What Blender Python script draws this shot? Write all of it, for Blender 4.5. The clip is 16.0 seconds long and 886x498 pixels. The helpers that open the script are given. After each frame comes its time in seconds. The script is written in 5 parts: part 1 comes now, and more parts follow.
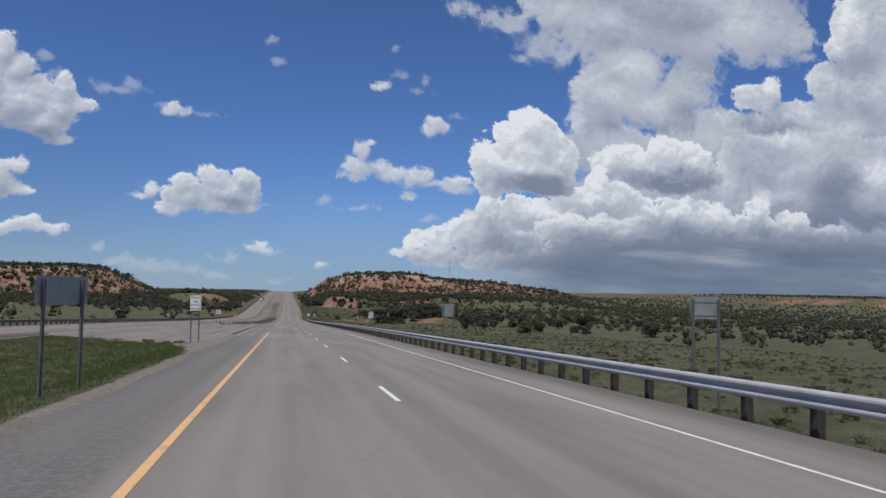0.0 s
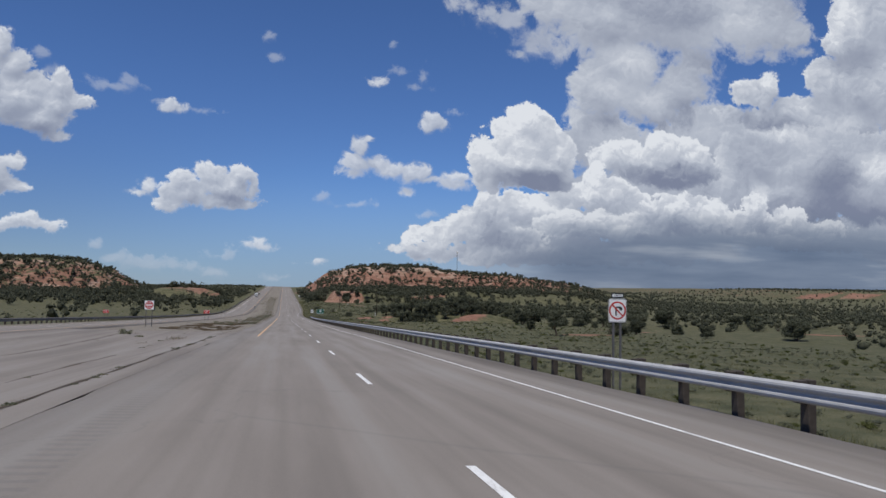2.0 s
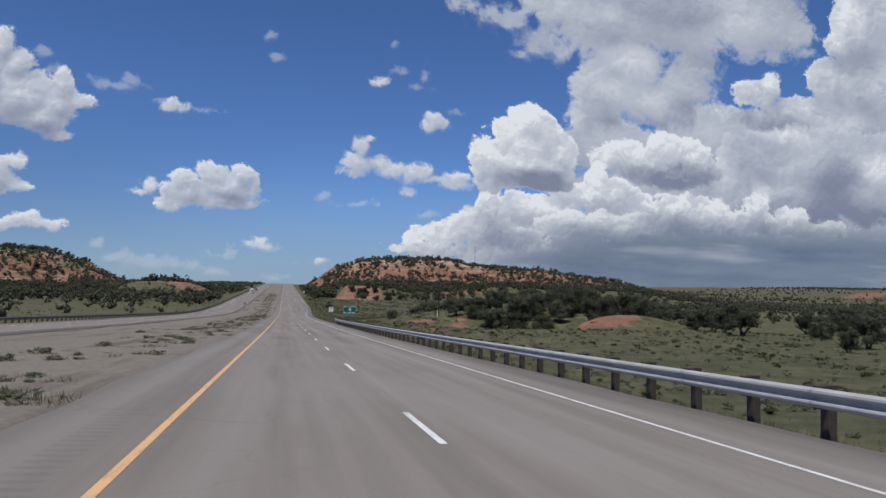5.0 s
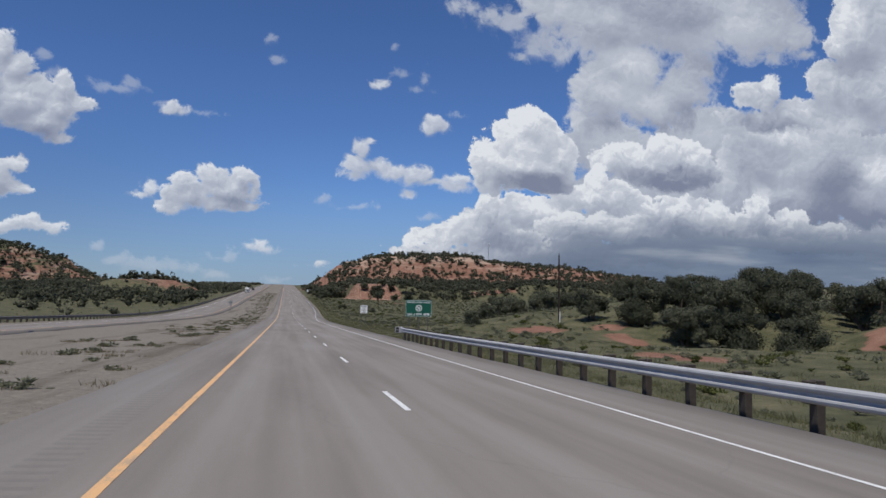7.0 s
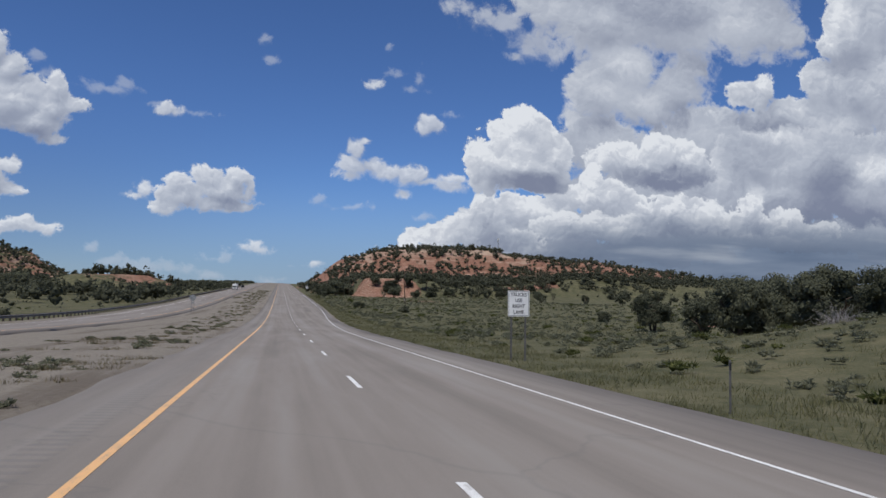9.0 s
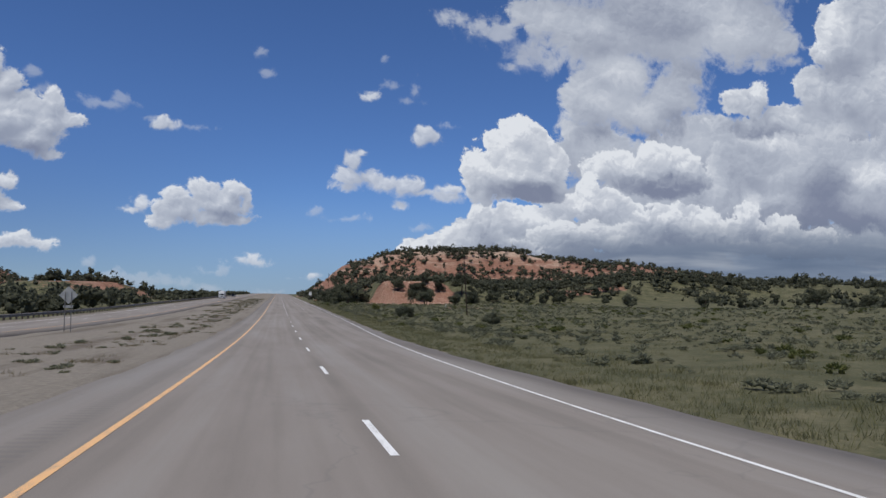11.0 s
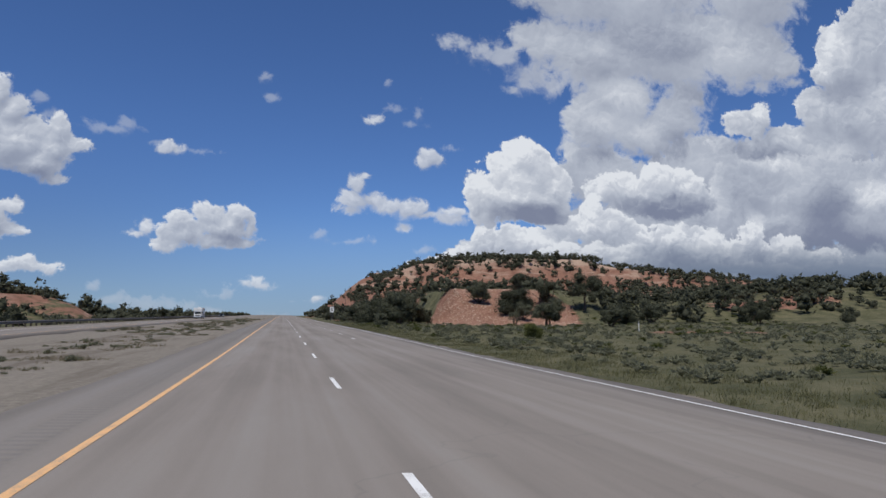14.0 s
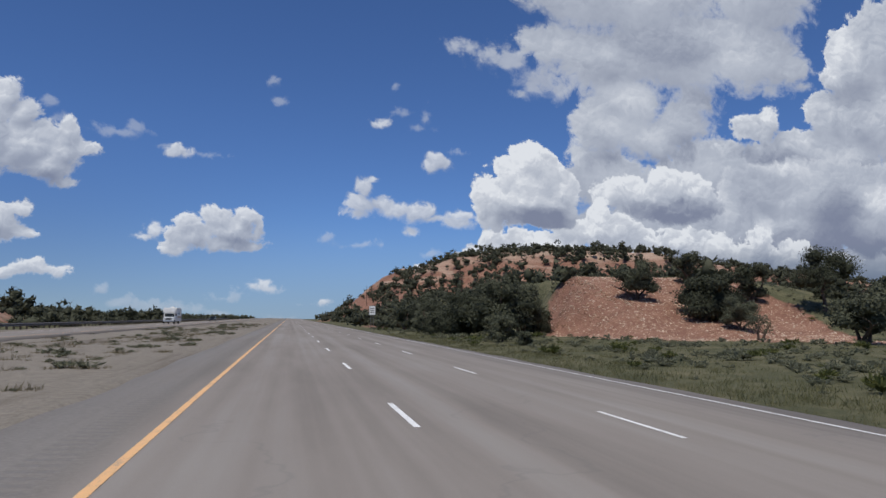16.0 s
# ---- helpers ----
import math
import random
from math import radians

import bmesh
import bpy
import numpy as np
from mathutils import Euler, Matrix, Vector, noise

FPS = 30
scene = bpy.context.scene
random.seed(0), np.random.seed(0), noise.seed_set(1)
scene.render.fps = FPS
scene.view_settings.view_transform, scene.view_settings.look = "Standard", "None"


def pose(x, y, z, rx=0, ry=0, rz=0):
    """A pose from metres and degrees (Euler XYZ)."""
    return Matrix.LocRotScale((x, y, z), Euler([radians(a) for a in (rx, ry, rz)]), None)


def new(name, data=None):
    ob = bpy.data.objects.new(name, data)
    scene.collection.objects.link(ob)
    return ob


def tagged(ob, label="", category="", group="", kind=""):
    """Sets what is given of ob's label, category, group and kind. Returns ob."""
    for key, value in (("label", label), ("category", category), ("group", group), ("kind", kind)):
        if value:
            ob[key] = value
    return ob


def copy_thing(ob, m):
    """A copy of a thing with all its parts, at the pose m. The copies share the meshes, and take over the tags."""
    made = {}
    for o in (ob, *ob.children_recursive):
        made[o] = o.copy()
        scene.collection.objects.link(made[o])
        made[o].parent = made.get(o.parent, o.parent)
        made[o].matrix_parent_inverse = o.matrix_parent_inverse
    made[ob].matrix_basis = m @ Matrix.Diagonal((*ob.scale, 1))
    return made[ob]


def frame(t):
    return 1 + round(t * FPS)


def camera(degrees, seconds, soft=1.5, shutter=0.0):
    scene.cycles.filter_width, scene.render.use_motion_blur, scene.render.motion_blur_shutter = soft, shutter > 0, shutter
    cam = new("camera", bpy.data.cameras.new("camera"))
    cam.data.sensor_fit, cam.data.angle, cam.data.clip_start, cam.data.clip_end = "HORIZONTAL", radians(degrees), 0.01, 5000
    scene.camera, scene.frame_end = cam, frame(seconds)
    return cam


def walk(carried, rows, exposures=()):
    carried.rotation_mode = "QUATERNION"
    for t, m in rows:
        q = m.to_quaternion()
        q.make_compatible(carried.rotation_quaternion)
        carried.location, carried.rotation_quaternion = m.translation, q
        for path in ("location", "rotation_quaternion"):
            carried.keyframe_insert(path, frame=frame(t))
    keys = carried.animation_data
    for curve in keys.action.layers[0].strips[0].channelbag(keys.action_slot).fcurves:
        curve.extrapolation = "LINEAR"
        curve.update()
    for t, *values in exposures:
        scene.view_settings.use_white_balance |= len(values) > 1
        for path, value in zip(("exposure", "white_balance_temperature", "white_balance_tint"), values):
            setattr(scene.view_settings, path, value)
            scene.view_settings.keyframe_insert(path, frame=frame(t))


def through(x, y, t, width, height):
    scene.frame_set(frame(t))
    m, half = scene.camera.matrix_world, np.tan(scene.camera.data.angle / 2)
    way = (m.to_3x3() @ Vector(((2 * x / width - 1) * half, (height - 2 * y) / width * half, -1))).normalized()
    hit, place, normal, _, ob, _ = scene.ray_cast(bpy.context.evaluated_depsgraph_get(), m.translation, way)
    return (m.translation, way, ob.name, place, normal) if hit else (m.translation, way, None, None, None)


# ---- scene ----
cam = camera(61.99, 16.0, soft=1.5)
PATH = [
    (0.00, pose(-2.21, 0.00, 1.64, 93.40, -1.06, -12.03)),
    (0.50, pose(-2.21, 17.63, 1.05, 93.35, -1.48, -12.17)),
    (1.00, pose(-2.16, 35.29, 0.47, 93.37, -1.09, -12.17)),
    (1.50, pose(-2.11, 52.95, -0.15, 93.46, -1.10, -12.15)),
    (2.00, pose(-1.98, 70.61, -0.75, 93.09, -0.90, -12.17)),
    (2.50, pose(-2.01, 88.27, -1.36, 93.09, -0.79, -12.13)),
    (3.00, pose(-2.03, 105.91, -1.90, 93.18, -0.68, -12.01)),
    (3.50, pose(-1.91, 123.52, -2.59, 92.82, -0.69, -12.04)),
    (4.00, pose(-1.92, 141.12, -3.25, 92.99, -0.97, -11.97)),
    (4.60, pose(-1.98, 162.19, -4.04, 93.05, -1.01, -12.04)),
    (5.25, pose(-2.03, 184.96, -4.88, 93.11, -1.05, -12.12)),
    (5.90, pose(-2.09, 207.67, -5.71, 93.18, -1.09, -12.19)),
    (6.50, pose(-2.14, 228.57, -6.47, 93.24, -1.13, -12.26)),
    (7.00, pose(-2.05, 245.95, -7.10, 93.27, -0.95, -12.06)),
    (7.50, pose(-2.05, 263.28, -7.64, 93.48, -1.26, -12.31)),
    (8.00, pose(-2.00, 280.57, -8.19, 93.27, -0.65, -12.37)),
    (8.50, pose(-1.86, 297.83, -8.71, 93.40, -0.65, -12.44)),
    (9.00, pose(-1.76, 315.04, -9.22, 93.27, -0.72, -12.42)),
    (9.60, pose(-1.64, 335.64, -9.85, 93.51, -0.51, -12.46)),
    (10.25, pose(-1.51, 357.90, -10.51, 93.78, -0.29, -12.50)),
    (10.90, pose(-1.38, 380.10, -11.14, 94.05, -0.06, -12.55)),
    (11.50, pose(-1.27, 400.53, -11.57, 94.29, 0.15, -12.59)),
    (12.00, pose(-1.25, 417.52, -11.76, 94.47, -0.11, -12.51)),
    (12.50, pose(-1.22, 434.47, -11.87, 94.73, -0.18, -12.44)),
    (13.00, pose(-1.26, 451.39, -11.89, 95.16, 0.00, -12.53)),
    (13.50, pose(-1.26, 468.27, -11.81, 95.13, 0.02, -12.31)),
    (14.00, pose(-1.28, 485.12, -11.73, 95.82, 0.24, -12.24)),
    (14.50, pose(-1.39, 501.92, -11.54, 95.84, 0.35, -11.96)),
    (15.00, pose(-1.52, 518.69, -11.31, 95.94, -0.10, -11.93)),
    (15.50, pose(-1.70, 535.42, -11.06, 96.01, -0.19, -11.89)),
    (16.00, pose(-1.86, 552.10, -10.79, 96.11, 0.05, -11.71)),
]
walk(cam, PATH)


# ---------------------------------------------------------------- light
SUN_ELEVATION, SUN_AZIMUTH = 66.0, -150.0   # degrees; azimuth from straight ahead, left is negative


def sun_vector():
    e, a = radians(SUN_ELEVATION), radians(SUN_AZIMUTH)
    return Vector((math.cos(e) * math.sin(a), math.cos(e) * math.cos(a), math.sin(e)))


sun = new("sun", bpy.data.lights.new("sun", "SUN"))
sun.data.energy, sun.data.angle, sun.data.color = 3.6, radians(0.53), (1.0, 0.955, 0.89)
sun.rotation_euler = sun_vector().to_track_quat("Z", "Y").to_euler()
sun.location = (0, 0, 200)


class Tree:
    """A small helper to write node trees."""

    def __init__(self, tree):
        self.t = tree

    def node(self, kind):
        return self.t.nodes.new(kind)

    def put(self, socket, value):
        if isinstance(value, bpy.types.NodeSocket):
            self.t.links.new(value, socket)
        else:
            socket.default_value = value

    def math(self, op, a, b=0.0, c=0.0, clamp=False):
        n = self.node("ShaderNodeMath")
        n.operation, n.use_clamp = op, clamp
        for s, v in zip(n.inputs, (a, b, c)):
            self.put(s, v)
        return n.outputs[0]

    def vec(self, op, a, b=(0, 0, 0), c=(0, 0, 0)):
        n = self.node("ShaderNodeVectorMath")
        n.operation = op
        self.put(n.inputs[0], a)
        if op not in ("LENGTH", "NORMALIZE"):
            self.put(n.inputs[1], b)
        if op == "MULTIPLY_ADD":
            self.put(n.inputs[2], c)
        return n.outputs["Value"] if op == "LENGTH" else n.outputs["Vector"]

    def noise(self, p, scale, detail=3.0, rough=0.5, warp=0.0, color=False):
        n = self.node("ShaderNodeTexNoise")
        self.put(n.inputs["Vector"], p)
        self.put(n.inputs["Scale"], scale)
        self.put(n.inputs["Detail"], detail)
        self.put(n.inputs["Roughness"], rough)
        self.put(n.inputs["Distortion"], warp)
        return n.outputs["Color" if color else "Fac"]

    def voronoi(self, p, scale, feature="F1", out="Distance", detail=0.0):
        n = self.node("ShaderNodeTexVoronoi")
        n.feature = feature
        self.put(n.inputs["Vector"], p)
        self.put(n.inputs["Scale"], scale)
        if "Detail" in n.inputs:
            self.put(n.inputs["Detail"], detail)
        return n.outputs[out]

    def step(self, v, lo, hi, a=0.0, b=1.0):
        n = self.node("ShaderNodeMapRange")
        n.interpolation_type = "SMOOTHSTEP"
        for s, x in zip(n.inputs, (v, lo, hi, a, b)):
            self.put(s, x)
        return n.outputs[0]

    def mix(self, f, a, b, blend="MIX"):
        n = self.node("ShaderNodeMix")
        n.data_type, n.blend_type = "RGBA", blend
        self.put(n.inputs[0], f)
        self.put(n.inputs[6], a if isinstance(a, bpy.types.NodeSocket) else (*a, 1))
        self.put(n.inputs[7], b if isinstance(b, bpy.types.NodeSocket) else (*b, 1))
        return n.outputs[2]

    def ramp(self, v, *stops):
        n = self.node("ShaderNodeValToRGB")
        e = n.color_ramp.elements
        while len(e) < len(stops):
            e.new(0.5)
        for el, (p, c) in zip(e, stops):
            el.position, el.color = p, (*c, 1)
        self.put(n.inputs[0], v)
        return n.outputs[0]


# Fair-weather clouds, bank by bank from the far ones to the near: the puffs as (across, up, half width,
# half height), as slopes from the line of the road, and the bank's own bright heads and dark bases.
BACK = [
    (0.462, 0.214, 0.08, 0.046), (0.637, 0.235, 0.105, 0.052), (0.534, 0.161, 0.101, 0.059), (0.656, 0.158, 0.115, 0.061),
    (0.813, 0.089, 0.152, 0.037), (0.947, 0.089, 0.096, 0.054), (0.444, 0.144, 0.071, 0.042), (0.805, 0.263, 0.112, 0.036)]
VEIL = [
    (0.249, 0.404, 0.025, 0.011), (0.282, 0.394, 0.035, 0.018), (0.316, 0.392, 0.038, 0.025), (0.351, 0.359, 0.036, 0.027),
    (0.323, 0.337, 0.014, 0.009), (0.381, 0.349, 0.026, 0.02)]
HIGH_MASS = [
    (0.376, 0.417, 0.061, 0.042), (0.461, 0.403, 0.117, 0.06), (0.571, 0.43, 0.151, 0.079), (0.697, 0.434, 0.104, 0.076),
    (0.761, 0.407, 0.052, 0.038), (0.448, 0.295, 0.054, 0.068), (0.488, 0.336, 0.064, 0.06), (0.415, 0.305, 0.021, 0.03),
    (0.426, 0.254, 0.041, 0.025), (0.525, 0.284, 0.096, 0.044), (0.576, 0.309, 0.054, 0.043), (0.604, 0.346, 0.047, 0.033),
    (0.716, 0.373, 0.079, 0.018), (0.791, 0.381, 0.031, 0.016), (0.479, 0.508, 0.183, 0.078), (0.717, 0.535, 0.11, 0.082)]
EAST_MASS = [
    (0.89, 0.424, 0.058, 0.065), (0.942, 0.457, 0.065, 0.075), (0.846, 0.397, 0.026, 0.023), (0.839, 0.337, 0.037, 0.041),
    (0.899, 0.333, 0.074, 0.055), (0.811, 0.34, 0.016, 0.02), (0.974, 0.348, 0.087, 0.112), (0.867, 0.276, 0.083, 0.041),
    (0.79, 0.289, 0.059, 0.023), (0.715, 0.273, 0.069, 0.019), (1.02, 0.436, 0.1, 0.142), (0.735, 0.322, 0.023, 0.021),
    (0.678, 0.306, 0.021, 0.021), (0.703, 0.314, 0.025, 0.012), (0.71, 0.299, 0.033, 0.018)]
GREY_MASS = [
    (0.824, 0.201, 0.143, 0.063), (0.704, 0.204, 0.068, 0.044), (0.763, 0.154, 0.15, 0.053), (0.907, 0.178, 0.084, 0.073),
    (0.971, 0.19, 0.097, 0.083), (0.618, 0.165, 0.076, 0.026), (0.665, 0.158, 0.058, 0.052), (1.081, 0.233, 0.134, 0.122)]
HEAD = [
    (0.552, 0.217, 0.032, 0.022), (0.525, 0.199, 0.046, 0.021), (0.59, 0.208, 0.042, 0.024), (0.489, 0.208, 0.041, 0.02),
    (0.562, 0.183, 0.082, 0.028), (0.457, 0.199, 0.027, 0.018)]
LOW_ROW = [
    (0.34, 0.126, 0.061, 0.012), (0.44, 0.163, 0.019, 0.022), (0.418, 0.139, 0.051, 0.023), (0.358, 0.114, 0.056, 0.02),
    (0.462, 0.141, 0.043, 0.029), (0.28, 0.115, 0.025, 0.026), (0.274, 0.091, 0.048, 0.022), (0.209, 0.079, 0.047, 0.014),
    (0.169, 0.074, 0.017, 0.012), (0.307, 0.078, 0.075, 0.026), (0.392, 0.095, 0.078, 0.031), (0.498, 0.109, 0.081, 0.035),
    (0.589, 0.111, 0.084, 0.036), (0.675, 0.098, 0.087, 0.03), (0.762, 0.092, 0.079, 0.026), (0.392, 0.056, 0.121, 0.024),
    (0.266, 0.053, 0.107, 0.017), (0.571, 0.069, 0.111, 0.03)]
EAST_ROW = [
    (0.702, 0.136, 0.025, 0.019), (0.677, 0.109, 0.039, 0.019), (0.763, 0.12, 0.03, 0.012), (0.632, 0.122, 0.021, 0.014),
    (0.803, 0.104, 0.061, 0.011), (0.733, 0.1, 0.049, 0.012)]
MIDDLE_ROW = [
    (0.401, 0.107, 0.021, 0.011), (0.392, 0.089, 0.041, 0.016), (0.444, 0.097, 0.041, 0.02), (0.562, 0.127, 0.039, 0.019),
    (0.603, 0.111, 0.039, 0.019), (0.525, 0.1, 0.055, 0.017), (0.48, 0.092, 0.045, 0.017)]
FRONT_ROW = [
    (0.28, 0.114, 0.023, 0.023), (0.27, 0.089, 0.043, 0.02), (0.209, 0.076, 0.043, 0.012), (0.169, 0.072, 0.017, 0.01),
    (0.32, 0.072, 0.047, 0.016), (0.266, 0.054, 0.09, 0.014)]
TOWER = [
    (0.332, 0.247, 0.025, 0.022), (0.31, 0.224, 0.032, 0.023), (0.355, 0.228, 0.026, 0.031), (0.279, 0.181, 0.033, 0.032),
    (0.331, 0.192, 0.056, 0.039), (0.376, 0.191, 0.031, 0.035), (0.34, 0.162, 0.065, 0.021), (0.277, 0.155, 0.027, 0.016),
    (0.398, 0.171, 0.011, 0.021)]
WEST = [
    (-0.334, 0.234, 0.044, 0.036), (-0.353, 0.294, 0.015, 0.024), (-0.284, 0.247, 0.013, 0.014),
    (-0.262, 0.231, 0.019, 0.012), (-0.288, 0.227, 0.029, 0.022), (-0.339, 0.27, 0.026, 0.021), (-0.307, 0.208, 0.036, 0.023),
    (-0.287, 0.189, 0.018, 0.009), (-0.392, 0.244, 0.05, 0.063), (-0.329, 0.123, 0.02, 0.008), (-0.338, 0.149, 0.017, 0.011),
    (-0.365, 0.134, 0.031, 0.023), (-0.308, 0.075, 0.027, 0.008), (-0.313, 0.082, 0.013, 0.008), (-0.346, 0.07, 0.03, 0.008),
    (-0.098, 0.145, 0.025, 0.016), (-0.062, 0.145, 0.018, 0.016), (-0.133, 0.136, 0.018, 0.015), (-0.08, 0.129, 0.04, 0.021),
    (-0.129, 0.119, 0.028, 0.016), (-0.142, 0.105, 0.022, 0.008), (-0.086, 0.108, 0.047, 0.01), (-0.045, 0.13, 0.009, 0.019),
    (-0.047, 0.106, 0.008, 0.007)]
FLOCK = [
    (-0.172, 0.125, 0.009, 0.012), (-0.184, 0.114, 0.016, 0.005), (0.099, 0.191, 0.014, 0.019), (0.112, 0.206, 0.01, 0.005),
    (0.091, 0.17, 0.021, 0.019), (0.086, 0.156, 0.021, 0.011), (0.136, 0.164, 0.03, 0.014), (0.114, 0.173, 0.02, 0.014),
    (0.174, 0.161, 0.025, 0.016), (0.192, 0.151, 0.022, 0.006), (0.126, 0.287, 0.016, 0.006), (0.197, 0.228, 0.021, 0.011),
    (0.194, 0.238, 0.01, 0.009), (0.165, 0.135, 0.013, 0.007), (0.232, 0.145, 0.021, 0.007), (0.236, 0.156, 0.016, 0.007),
    (-0.145, 0.23, 0.018, 0.007), (-0.147, 0.236, 0.008, 0.007), (-0.032, 0.053, 0.021, 0.007), (-0.034, 0.059, 0.012, 0.007),
    (0.044, 0.036, 0.016, 0.008)]
THIN = [
    (-0.307, 0.286, 0.01, 0.009), (-0.3, 0.265, 0.01, 0.006), (-0.22, 0.257, 0.027, 0.006), (-0.203, 0.263, 0.012, 0.007),
    (-0.102, 0.229, 0.013, 0.003), (-0.164, 0.239, 0.009, 0.003), (0.18, 0.296, 0.006, 0.017), (0.176, 0.278, 0.013, 0.006),
    (0.189, 0.103, 0.017, 0.006), (-0.026, 0.336, 0.01, 0.007), (-0.018, 0.308, 0.007, 0.004), (0.143, 0.339, 0.006, 0.006),
    (0.083, 0.112, 0.021, 0.005), (0.047, 0.121, 0.008, 0.005), (0.153, 0.302, 0.01, 0.006), (-0.08, 0.041, 0.015, 0.004),
    (-0.206, 0.034, 0.02, 0.005), (-0.235, 0.054, 0.008, 0.004), (-0.157, 0.026, 0.041, 0.009), (0.025, 0.031, 0.016, 0.004),
    (-0, 0.015, 0.013, 0.003), (-0.088, 0.018, 0.013, 0.005), (0.231, 0.245, 0.01, 0.003)]
HIGH_MASS_TONES = [
    (0.525, 0.238, 0.101, 0.024, -0.34), (0.604, 0.266, 0.057, 0.028, -0.24), (0.667, 0.349, 0.078, 0.023, -0.26),
    (0.562, 0.431, 0.094, 0.037, -0.3), (0.461, 0.385, 0.054, 0.021, -0.14), (0.506, 0.348, 0.073, 0.027, 0.16),
    (0.619, 0.382, 0.057, 0.026, 0.12), (0.408, 0.259, 0.023, 0.037, 0.22), (0.696, 0.416, 0.059, 0.023, 0.14),
    (0.497, 0.295, 0.055, 0.022, 0.12)]
EAST_MASS_TONES = [
    (0.73, 0.263, 0.084, 0.016, -0.32), (0.879, 0.359, 0.063, 0.055, -0.14), (0.908, 0.246, 0.063, 0.027, -0.2),
    (0.85, 0.407, 0.026, 0.028, 0.24), (0.87, 0.45, 0.032, 0.037, 0.2), (0.733, 0.329, 0.022, 0.016, 0.2)]
GREY_MASS_TONES = [
    (0.844, 0.175, 0.057, 0.049, -0.36), (0.813, 0.125, 0.132, 0.028, -0.36), (0.705, 0.22, 0.049, 0.035, -0.08),
    (0.928, 0.206, 0.048, 0.027, 0.36), (0.754, 0.245, 0.055, 0.011, 0.28), (0.646, 0.192, 0.024, 0.036, 0.3),
    (0.709, 0.15, 0.02, 0.026, 0.36), (0.632, 0.127, 0.021, 0.017, 0.3), (0.763, 0.124, 0.032, 0.012, 0.3),
    (0.937, 0.116, 0.085, 0.027, -0.3)]
HEAD_TONES = [
    (0.562, 0.174, 0.088, 0.024, -0.55), (0.562, 0.225, 0.056, 0.015, 0.14)]
LOW_ROW_TONES = [
    (0.324, 0.072, 0.05, 0.011, -0.28), (0.418, 0.091, 0.044, 0.015, -0.14), (0.498, 0.071, 0.081, 0.02, -0.32),
    (0.571, 0.127, 0.046, 0.025, -0.16), (0.276, 0.094, 0.018, 0.029, -0.12), (0.444, 0.127, 0.019, 0.011, -0.16),
    (0.357, 0.122, 0.043, 0.011, 0.2), (0.435, 0.163, 0.023, 0.035, 0.24), (0.543, 0.143, 0.037, 0.01, 0.26),
    (0.181, 0.08, 0.032, 0.009, 0.12)]
EAST_ROW_TONES = [
    (0.694, 0.094, 0.068, 0.012, -0.2)]
MIDDLE_ROW_TONES = [
    (0.427, 0.083, 0.061, 0.013, -0.22), (0.562, 0.099, 0.074, 0.015, -0.25)]
FRONT_ROW_TONES = [
    (0.316, 0.07, 0.05, 0.011, -0.34), (0.276, 0.094, 0.018, 0.024, -0.12)]
TOWER_TONES = [
    (0.349, 0.154, 0.068, 0.021, -0.62), (0.378, 0.178, 0.026, 0.02, -0.1), (0.297, 0.2, 0.042, 0.032, 0.1),
    (0.332, 0.25, 0.026, 0.021, 0.14)]
WEST_TONES = [
    (-0.313, 0.189, 0.045, 0.016, -0.22), (-0.341, 0.234, 0.038, 0.028, -0.06), (-0.068, 0.109, 0.039, 0.01, -0.24),
    (-0.097, 0.128, 0.028, 0.01, 0.08)]
FLOCK_TONES = [
    (0.107, 0.166, 0.009, 0.009, -0.2)]
# puffs, tones, softness of the edge, raggedness, how much height lights it, brightness, greatest cover
BANKS = [(THIN, [], .090, 1.6, .25, .66, .40), (VEIL, [], .16, 2.2, .2, .52, .80), (BACK, [], .060, 1.3, .3, .52, 1.0), (HIGH_MASS, HIGH_MASS_TONES, .085, 1.7, .45, .54, 1.0), (EAST_MASS, EAST_MASS_TONES, .034, 1.4, .6, .54, 1.0),
         (GREY_MASS, GREY_MASS_TONES, .055, 1.4, .45, .47, 1.0), (HEAD, HEAD_TONES, .024, 1.25, .8, .60, 1.0),
         (LOW_ROW, LOW_ROW_TONES, .018, 1.3, .7, .58, 1.0), (EAST_ROW, EAST_ROW_TONES, .024, 1.3, .9, .56, .95),
         (MIDDLE_ROW, MIDDLE_ROW_TONES, .022, 1.3, .9, .52, .95), (FRONT_ROW, FRONT_ROW_TONES, .018, 1.2, .8, .58, 1.0), (TOWER, TOWER_TONES, .018, 1.2, .7, .68, 1.0),
         (WEST, WEST_TONES, .030, 1.3, .8, .52, .94), (FLOCK, FLOCK_TONES, .060, 1.15, .6, .62, .86)]


